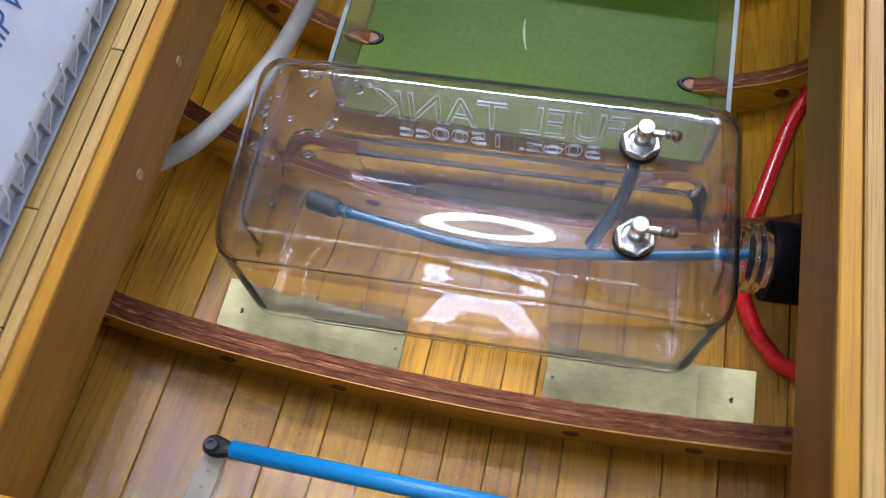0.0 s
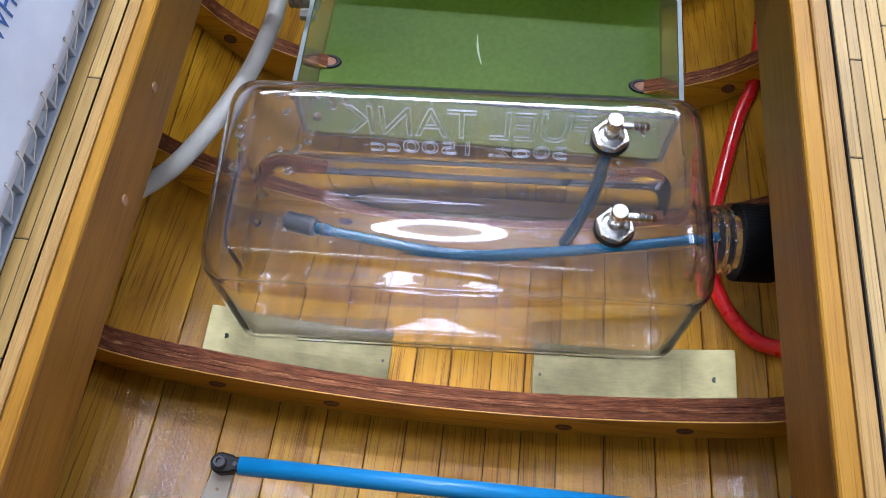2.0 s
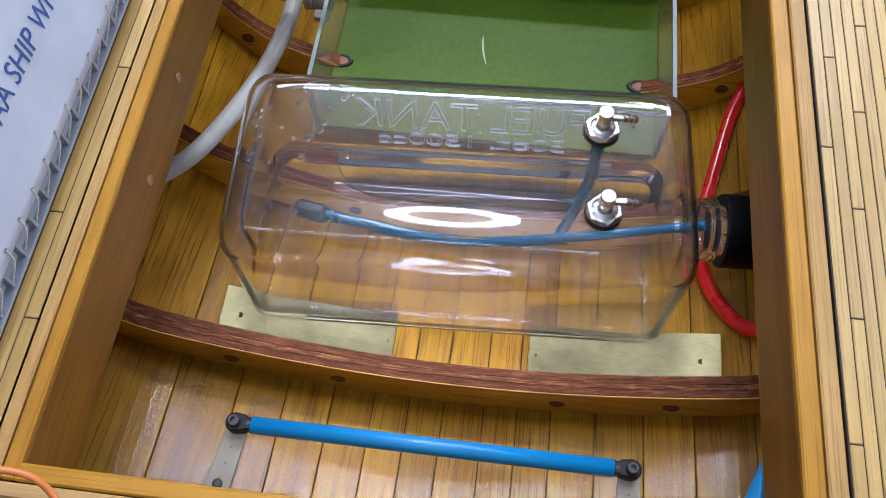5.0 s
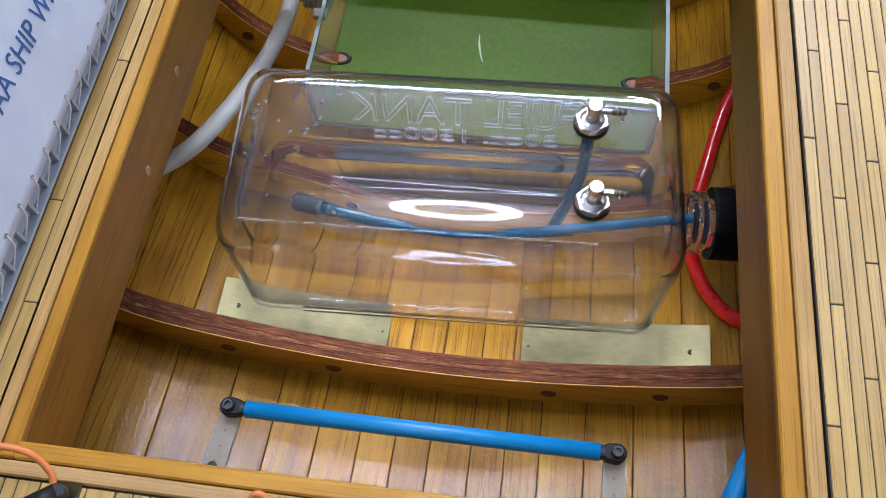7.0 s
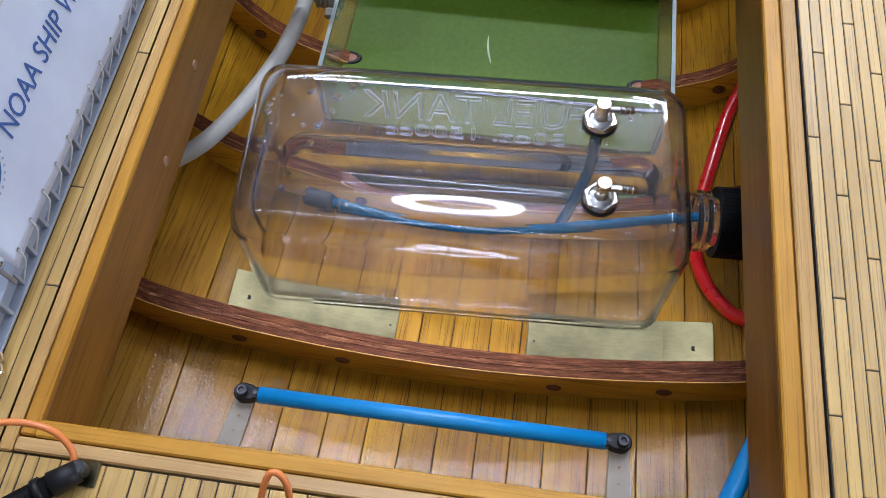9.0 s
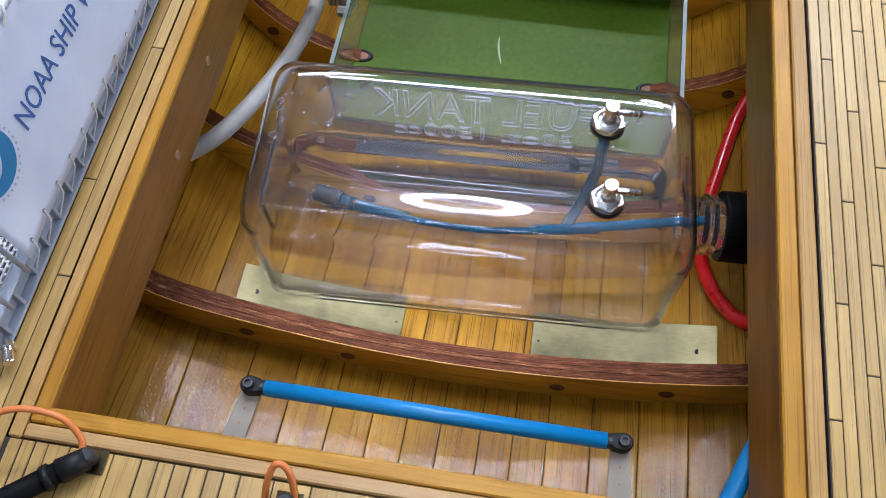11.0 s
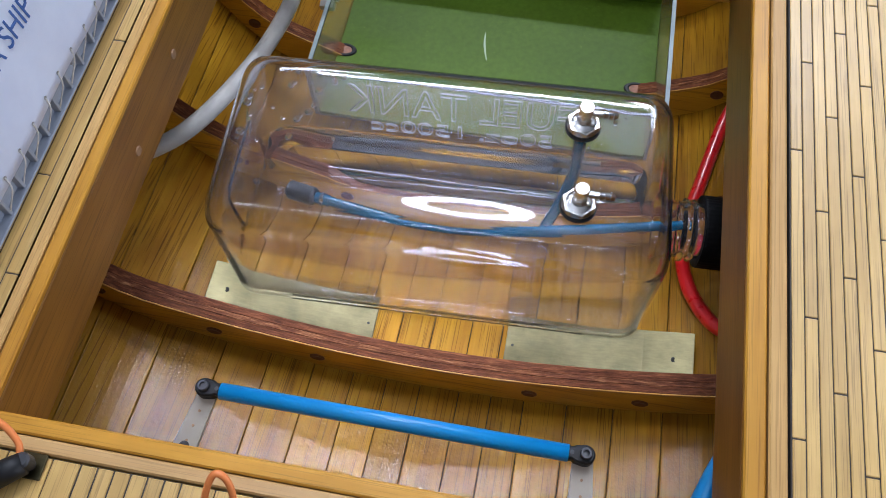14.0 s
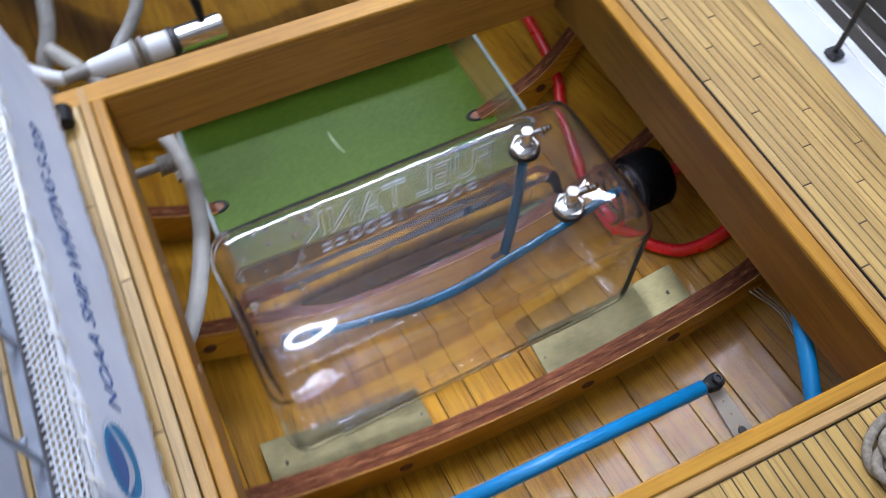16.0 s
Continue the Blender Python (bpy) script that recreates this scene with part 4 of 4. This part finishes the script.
def gangway():
    gw = thing("gangway", "stowed grey gangway with a laced white name banner", "gangway", (-0.170, 0, ZD + 0.0005))
    o = Vector((0.170, 0, -ZD - 0.0005))

    def P(x, y, z):
        return Vector((x, y, z)) + o

    def slab(name, x0, x1, y0, y1, z0, z1, mat, label="", bevel=0.0004):
        bm = box(x0, x1, y0, y1, z0, z1, bevel)
        bmesh.ops.translate(bm, vec=o, verts=bm.verts[:])
        return part(name, bm, mat, gw, label)
    ya, yb = -0.138, 0.128
    # the inner side beam is a channel: web, two flanges and short cross pieces
    st = slab("side_beam", -0.1522, -0.1510, ya, yb, ZD + 0.001, 0.0115, GREYPAINT)
    for z0, z1 in ((ZD + 0.001, ZD + 0.0022), (0.0103, 0.0115)):
        bm = box(-0.1512, -0.1468, ya, yb, z0, z1, 0.0003)
        bmesh.ops.translate(bm, vec=o, verts=bm.verts[:])
        part("flange", bm, GREYPAINT, st)
    for k in range(20):
        y = ya + 0.006 + 0.0128 * k
        bm = box(-0.1515, -0.1478, y, y + 0.0016, ZD + 0.002, 0.0105, 0.0002)
        bmesh.ops.translate(bm, vec=o, verts=bm.verts[:])
        part("web_plate", bm, GREYPAINT, st)
    slab("side_beam", -0.1870, -0.1822, ya - 0.03, yb, ZD + 0.001, 0.0125, GREYPAINT)
    # end bolt
    part("bolt", lathe([(0, 0.009), (0.0018, 0.009), (0.0022, 0.0085), (0.0022, 0.003), (0.0032, 0.003), (0.0032, 0), (0, 0)], Matrix.Translation(P(-0.1466, ya + 0.001, 0.0022)) @ pose(0, 0, 0, 80, 0, 35), 16), STEEL, gw, "shiny end bolt")
    # perforated walkway: crossing strips with square holes
    V, F = [], []

    def bar(x0, x1, y0, y1, z0, z1):
        n = len(V)
        V.extend(P(x, y, z) for x in (x0, x1) for y in (y0, y1) for z in (z0, z1))
        F.extend(tuple(n + q for q in f) for f in ((0, 1, 3, 2), (4, 6, 7, 5), (0, 4, 5, 1), (2, 3, 7, 6), (0, 2, 6, 4), (1, 5, 7, 3)))
    for k in range(15):
        x = -0.1500 - 0.0021 * k
        bar(x - 0.0004, x + 0.0004, -0.165, 0.116, 0.0096, 0.0104)
        for n in range(78):
            y = -0.165 + 0.0036 * n + 0.0018 * (k % 2)
            bar(x - 0.0019, x - 0.0002, y, y + 0.0011, 0.0094, 0.01035)
    bar(-0.1818, -0.1494, 0.1155, 0.1260, 0.0092, 0.0106)
    me = bpy.data.meshes.new("walkway_grating")
    me.from_pydata(V, [], F)
    bm = bmesh.new()
    bm.from_mesh(me)
    bpy.data.meshes.remove(me)
    bmesh.ops.recalc_face_normals(bm, faces=bm.faces[:])
    part("walkway_grating", bm, WHITEPAINT, gw, "white perforated walkway")
    # banner cloth, slightly rippled and leaning
    def bx(y, z):
        return -0.1430 - 0.146 * (z - 0.015) + 0.0006 * math.sin(34 * y + 3 * z * 20) + 0.0004 * math.sin(95 * y + 40 * z)

    def cloth(name, y0, y1, z0, z1, fx, label):
        bm, rows = bmesh.new(), []
        for i in range(61):
            y = y0 + (y1 - y0) * i / 60
            rows.append([bm.verts.new(P(fx(y, z0 + (z1 - z0) * j / 14), y, z0 + (z1 - z0) * j / 14)) for j in range(15)])
        for r, q in zip(rows, rows[1:]):
            for j in range(14):
                bm.faces.new((r[j], q[j], q[j + 1], r[j + 1]))
        ret = bmesh.ops.extrude_face_region(bm, geom=bm.faces[:])
        for v in [g for g in ret["geom"] if isinstance(g, bmesh.types.BMVert)]:
            v.co.x -= 0.0005
        bmesh.ops.recalc_face_normals(bm, faces=bm.faces[:])
        return part(name, bm, CLOTH, gw, label, smooth=True)
    ban = cloth("banner", -0.106, 0.118, 0.0145, 0.0735, bx, "white cloth banner with blue lettering")
    cloth("screen", -0.150, 0.126, 0.0125, 0.078, lambda y, z: -0.1895 - 0.02 * z + 0.0006 * math.sin(40 * y), "plain white cloth screen")

    def ink(name, bm, mat, label):
        """Lays a flat print on the cloth: local x runs along the banner, local y up it."""
        for v in bm.verts:
            y, z = v.co.x, v.co.y
            v.co = P(bx(y, z) + 0.00025 + v.co.z, y, z)
        bmesh.ops.recalc_face_normals(bm, faces=bm.faces[:])
        part(name, bm, mat, ban, label)
    ink("writing", letters("NOAA SHIP WHITING S-329", 0.0092, 0.134, 0.0002, Matrix.Translation((-0.0678, 0.0432, 0))), INK, "blue letters NOAA SHIP WHITING S-329")

    def disc(cx, cy, r, squash=1.0, n=40, a0=0, a1=360, inner=0.0):
        bm = bmesh.new()
        outer = [(cx + r * math.cos(radians(a0 + (a1 - a0) * k / n)) * squash, cy + r * math.sin(radians(a0 + (a1 - a0) * k / n))) for k in range(n + (a1 - a0 < 360))]
        lo = [bm.verts.new((x, y, 0)) for x, y in outer]
        hi = [bm.verts.new((x, y, 0.0002)) for x, y in outer]
        bm.faces.new(lo[::-1])
        bm.faces.new(hi)
        for k in range(len(lo)):
            j = (k + 1) % len(lo)
            bm.faces.new((lo[k], lo[j], hi[j], hi[k]))
        return bm
    EX, EZ = -0.0885, 0.0512
    ink("emblem", disc(EX, EZ, 0.0128), LOGOBLUE, "round blue emblem")
    sky = bmesh.new()
    rim = [(EX + 0.0108 * math.cos(radians(a)), EZ + 0.0108 * math.sin(radians(a))) for a in range(48, 215, 12)]
    low = [(EX - 0.0080 + 0.0146 * t, EZ - 0.0029 - 0.0042 * math.sin(math.pi * t) + 0.0099 * t) for t in (0.15, 0.35, 0.55, 0.75, 0.92)]
    sky.faces.new([sky.verts.new((x, y, 0.00030)) for x, y in rim + low])
    ink("emblem_sky", sky, INK, "dark blue upper half")
    ring = bmesh.new()
    for k in range(34):
        a = 2 * math.pi * k / 34
        c, s = math.cos(a), math.sin(a)
        quad = [(0.0139, -0.0005), (0.0149, -0.0005), (0.0149, 0.0005), (0.0139, 0.0005)]
        ring.faces.new([ring.verts.new((EX + p * c - q * s, EZ + p * s + q * c, 0.00025)) for p, q in quad])
    ink("emblem_ring", ring, RINGINK, "ring of small unreadable grey marks")
    eye = bmesh.new()
    for k in range(18):
        bmesh.ops.create_circle(eye, cap_ends=True, segments=10, radius=0.0009, matrix=Matrix.Translation((-0.100 + 0.0128 * k, 0.0185, 0.0003)))
    ink("eyelets", eye, DULLSTEEL, "small metal eyelets")
    sw = bmesh.new()
    pts = []
    for k in range(13):
        t = k / 12
        pts.append((EX - 0.0119 + 0.0238 * t, EZ + 0.0035 - 0.0088 * math.sin(math.pi * t) + 0.0088 * t))
    for k in range(12, -1, -1):
        t = k / 12
        pts.append((EX - 0.0119 + 0.0238 * t, EZ + 0.0019 - 0.0128 * math.sin(math.pi * t) + 0.0097 * t))
    v1 = [sw.verts.new((x, y, 0.0006)) for x, y in pts]
    for k in range(12):
        sw.faces.new((v1[k], v1[k + 1], v1[24 - k], v1[25 - k]))
    ink("emblem_swoosh", sw, CLOTH, "white swoosh")
    # lacing along both edges
    for k in range(18):
        y = -0.100 + 0.0128 * k
        lacing(gw, spline([P(bx(y, 0.0185) + 0.0006, y, 0.0185), P(-0.1433, y - 0.001, 0.0125), P(-0.1462, y - 0.004, 0.0050), P(-0.1480, y - 0.005, 0.0010)], 5))
    rail = [P(bx(y, 0.0755) - 0.0006, y, 0.0755) for y in (-0.125, 0.128)]
    part("hand_rail", sweep(rail, 0.0010, 10), WHITEPAINT, gw, "thin white hand rail", smooth=True)
    pts = []
    for k in range(18 * 16 + 1):
        a = 2 * math.pi * k / 16
        y = -0.104 + 0.0125 * k / 16
        pts.append(P(bx(y, 0.074) - 0.0004 + 0.0019 * math.cos(a), y, 0.0745 + 0.0026 * math.sin(a)))
    part("spiral_lacing", sweep(pts, 0.0006, 6), CORD, gw, "white lacing cord round the rail")
    for y, top in ((-0.1255, 0.048), (-0.110, 0.0755), (-0.012, 0.0755), (0.120, 0.0755)):
        part("post", sweep([P(bx(y, 0.011) - 0.0022, y, 0.011), P(bx(y, top) - 0.0016, y, top)], 0.0010, 8), GREYPAINT, gw, smooth=True)
    for k in range(6):
        y = -0.111 + 0.0512 * k
        part("post", sweep([P(-0.1826, y, 0.0125), P(-0.1855, y, 0.085)], 0.0012, 10), GREYPAINT, gw, smooth=True)
        part("post_clip", lathe([(0, 0.0022), (0.0013, 0.0022), (0.0016, 0.0016), (0.0016, 0.0), (0, 0.0)], Matrix.Translation(P(-0.1832, y + 0.002, 0.030)) @ pose(0, 0, 0, 0, 90, 0), 12), GREYPAINT, gw)
    part("hand_rail", sweep([P(-0.1855, -0.16, 0.085), P(-0.1855, 0.145, 0.085)], 0.0012, 10), GREYPAINT, gw, smooth=True)
    return gw


gangway()
hose("deck_knob", "black rubber stop on the deck corner", "stop", [(-0.1435, 0.1085, ZD + 0.0045), (-0.1430, 0.1130, ZD + 0.0050), (-0.1428, 0.1180, ZD + 0.0045)], 0.0045, RUBBER)


# ---- fittings on the after deck ----
def strut(x, y, dx, dy, label):
    s = thing("hatch_strut", label, "strut", (x, y, ZD + 0.0004), "hatch struts")
    part("base_plate", box(-0.0048, 0.0048, -0.0045, 0.0045, 0, 0.0010, 0.0003), BRASS, s, "worn metal plate")
    part("hinge_pin", lathe([(0, 0.009), (0.0022, 0.009), (0.0030, 0.0082), (0.0030, 0.004), (0.0020, 0.0036), (0.0020, 0.001), (0, 0.001)], sides=20), DARKMETAL, s)
    a, b = Vector((0.0005, -0.0005, 0.0068)), Vector((dx, dy, 0.0085))
    d = (b - a).normalized()
    part("socket", sweep([a, a + d * 0.0095], [0.0040, 0.0046], 18), RUBBER, s, smooth=True)
    part("tube", sweep([a + d * 0.0090, b], 0.0039, 18), BLACKCAP, s, "black tube", smooth=True)
    part("collar", sweep([a + d * 0.0125, a + d * 0.0150], 0.0047, 18), RUBBER, s, smooth=True)
    return s


strut(-0.1010, -0.1725, -0.050, -0.040, "black tubular strut hinged on a metal plate")
strut(-0.0285, -0.1765, -0.022, -0.060, "black tubular strut hinged on a metal plate")
hose("signal_wire", "thin orange wire looping to the strut", "wire", [(-0.1500, -0.185, 0.003), (-0.1420, -0.172, 0.010), (-0.1280, -0.163, 0.015), (-0.1120, -0.162, 0.013), (-0.1045, -0.1665, 0.0065), (-0.1030, -0.172, 0.003)], 0.00125, ORANGEWIRE, 10)
hose("signal_wire", "thin orange wire looping to the strut", "wire", [(-0.0365, -0.1790, -0.002), (-0.0355, -0.1720, 0.007), (-0.0330, -0.1665, 0.0125), (-0.0295, -0.1665, 0.0120), (-0.0270, -0.1700, 0.007), (-0.0258, -0.1770, -0.002)], 0.00125, ORANGEWIRE, 10)


def rope_coil():
    rc = thing("rope_coil", "coil of grey rope lying on the deck", "rope", (0.118, -0.190, ZD))
    rng = random.Random(3)
    for k in range(5):
        r = 0.0135 - 0.0012 * k
        pts = []
        ph = rng.random() * 6
        for j in range(41):
            a = 2 * math.pi * j / 40 + ph
            w = 1 + 0.08 * math.sin(2 * a + k)
            pts.append(Vector((0.004 * math.sin(k * 2.1) + r * w * 1.35 * math.cos(a), 0.003 * math.cos(k * 1.7) + r * w * 0.85 * math.sin(a), 0.0022 + 0.0024 * k + 0.0012 * math.sin(a + k))))
        part("turn", sweep(pts, 0.0021, 10), ROPE, rc, smooth=True)
    part("tail", sweep(spline([(0.012, -0.006, 0.0024), (0.022, -0.016, 0.0022), (0.018, -0.030, 0.0022), (0.004, -0.036, 0.0022)], 10), 0.0021, 10), ROPE, rc, smooth=True)
    return rc


rope_coil()


# ---- side rail on the outer edge of the deck ----
def side_rail():
    sr = thing("guard_rail", "dark stanchion and thin wires of the deck guard rail", "railing", (0.229, -0.008, ZD + 0.0012))
    part("foot", extrude_outline([(-0.0035, -0.004), (0.0035, -0.004), (0.0045, 0.0), (0.0035, 0.004), (-0.0035, 0.004), (-0.0045, 0)], 0, 0.0035, 0.0006), DARKMETAL, sr)
    part("stanchion", sweep([Vector((0, 0, 0.003)), Vector((0.003, 0.002, 0.062))], [0.0016, 0.0012], 12), DARKMETAL, sr)
    for k in range(5):
        z = 0.010 + 0.0125 * k
        pts = [Vector((0.0005 + 0.05 * z + 0.045 * y - 0.10 * y * y * (y < 0), y, z)) for y in [-0.30 + 0.05 * i for i in range(15)]]
        part("wire", sweep(pts, 0.00035, 6), DULLSTEEL, sr)
    return sr


side_rail()


# ---- gear beside and beyond the tray ----
def hose_barb():
    hb = thing("hose_barb", "grey ribbed hose fitting on the tray wall", "hose fitting", (-0.1010, 0.192, -0.146))
    m = pose(0, 0, 0, 0, -90, 0)
    part("nozzle", lathe([(0.0, 0.034), (0.0030, 0.034), (0.0034, 0.030), (0.0034, 0.016), (0.0070, 0.016), (0.0076, 0.0145), (0.0062, 0.0135), (0.0076, 0.0115), (0.0062, 0.0105), (0.0076, 0.0085), (0.0062, 0.0075), (0.0078, 0.0055), (0.0078, 0.0), (0, 0)], m, 24), GREYHOSE, hb)
    for dy in (-0.014, 0.014):
        part("bolt", lathe([(0, 0.007), (0.0036, 0.007), (0.0040, 0.006), (0.0040, 0.0), (0, 0)], Matrix.Translation((0, dy, 0.0)) @ m, 6), GREYHOSE, hb)
    return hb


GREYHOSE = plain("grey_hose_plastic", (0.30, 0.29, 0.27), 0.45, vary=0.15, scale=150)
hose_barb()


def pump_line():
    pl = thing("pump_coupling", "white plastic couplings joined to a chrome cylinder", "pump", (-0.112, 0.2080, -0.060))
    d = Vector((1.0, 0.05, 0.0)).normalized()
    o = Vector((0, 0, 0))

    def seg(name, a, b, ra, rb, mat, label=""):
        part(name, sweep([o + d * a, o + d * (a + 0.001), o + d * (b - 0.001), o + d * b], [ra * 0.72, ra * 0.86, rb * 0.86, rb * 0.72], 24), mat, pl, label)
    part("pipe", sweep(spline([(-0.0345, -0.0017, 0), (-0.0365, -0.0010, 0), (-0.0450, 0.0050, 0.0005), (-0.0535, 0.0110, 0.0047), (-0.0560, 0.0200, 0.0046)], 8), 0.0044, 18), WHITEPAINT, pl, "white bent pipe", smooth=True)
    seg("clamp", -0.037, -0.018, 0.0046, 0.0052, GREYHOSE)
    seg("coupling", -0.019, 0.009, 0.0066, 0.0098, WHITEPAINT, "white plastic coupling")
    seg("ring", 0.008, 0.0115, 0.0112, 0.0112, GREYHOSE)
    seg("ring", 0.013, 0.0165, 0.0112, 0.0112, GREYHOSE)
    seg("sleeve", 0.0165, 0.032, 0.0098, 0.0094, WHITEPAINT)
    seg("ring", 0.031, 0.0355, 0.0108, 0.0108, DARKMETAL)
    seg("cylinder", 0.0355, 0.066, 0.0096, 0.0096, STEEL, "chrome cylinder")
    part("lever", sweep([d * 0.054 + Vector((0, 0, 0.008)), d * 0.054 + Vector((0, 0.004, 0.018)), d * 0.052 + Vector((0, 0.010, 0.034))], [0.0022, 0.0030, 0.0036], 14), RUBBER, pl, "black lever")
    part("elbow", sweep(spline([(-0.0558, 0.0180, 0.0046), (-0.0570, 0.0260, 0.0046), (-0.0640, 0.0340, 0.0050)], 8), 0.0052, 16), GREYHOSE, pl, smooth=True)
    return pl


pump_line()
hose("braided_hose", "grey braided hose standing beside the couplings", "hose", [(-0.161, 0.220, -0.094), (-0.1596, 0.224, -0.081), (-0.156, 0.236, -0.070), (-0.1478, 0.248, -0.060), (-0.143, 0.262, -0.050), (-0.136, 0.300, -0.032), (-0.134, 0.350, -0.026)], 0.0048, GREYHOSE)
hose("braided_hose", "grey braided hose bending up from the coupling", "hose", [(-0.114, 0.224, -0.070), (-0.109, 0.2337, -0.070), (-0.1031, 0.240, -0.0688), (-0.0925, 0.250, -0.062), (-0.0890, 0.256, -0.058)], 0.0044, GREYHOSE)


def green_board():
    gb = tagged(part("equipment_board", box(-0.050, 0.080, -0.010, 0.004, -0.004, 0.0, 0.0006), GREEN), "green painted equipment board beyond the coaming", "board")
    gb.location = (0, 0.288, -0.165)
    return gb


green_board()


def thin_wires():
    for k in range(5):
        hose("thin_wire", "thin dark wire looping under the deck", "wire", [(0.168 + 0.003 * k, 0.245, -0.100), (0.160 + 0.004 * k, 0.215, -0.085 - 0.004 * k), (0.166 + 0.002 * k, 0.190, -0.110), (0.176, 0.205, -0.095 + 0.003 * k), (0.170 + 0.002 * k, 0.240, -0.085)], 0.0005, RUBBER, 6)
    for k in range(3):
        hose("thin_wire", "thin bare wire along the planks beside the tube", "wire", [(0.166 + 0.003 * k, -0.074, -0.100), (0.172 + 0.003 * k, -0.095, -0.098 - 0.002 * k), (0.168, -0.120, -0.100), (0.158 - 0.002 * k, -0.150, -0.105)], 0.0005, DULLSTEEL, 6)


thin_wires()
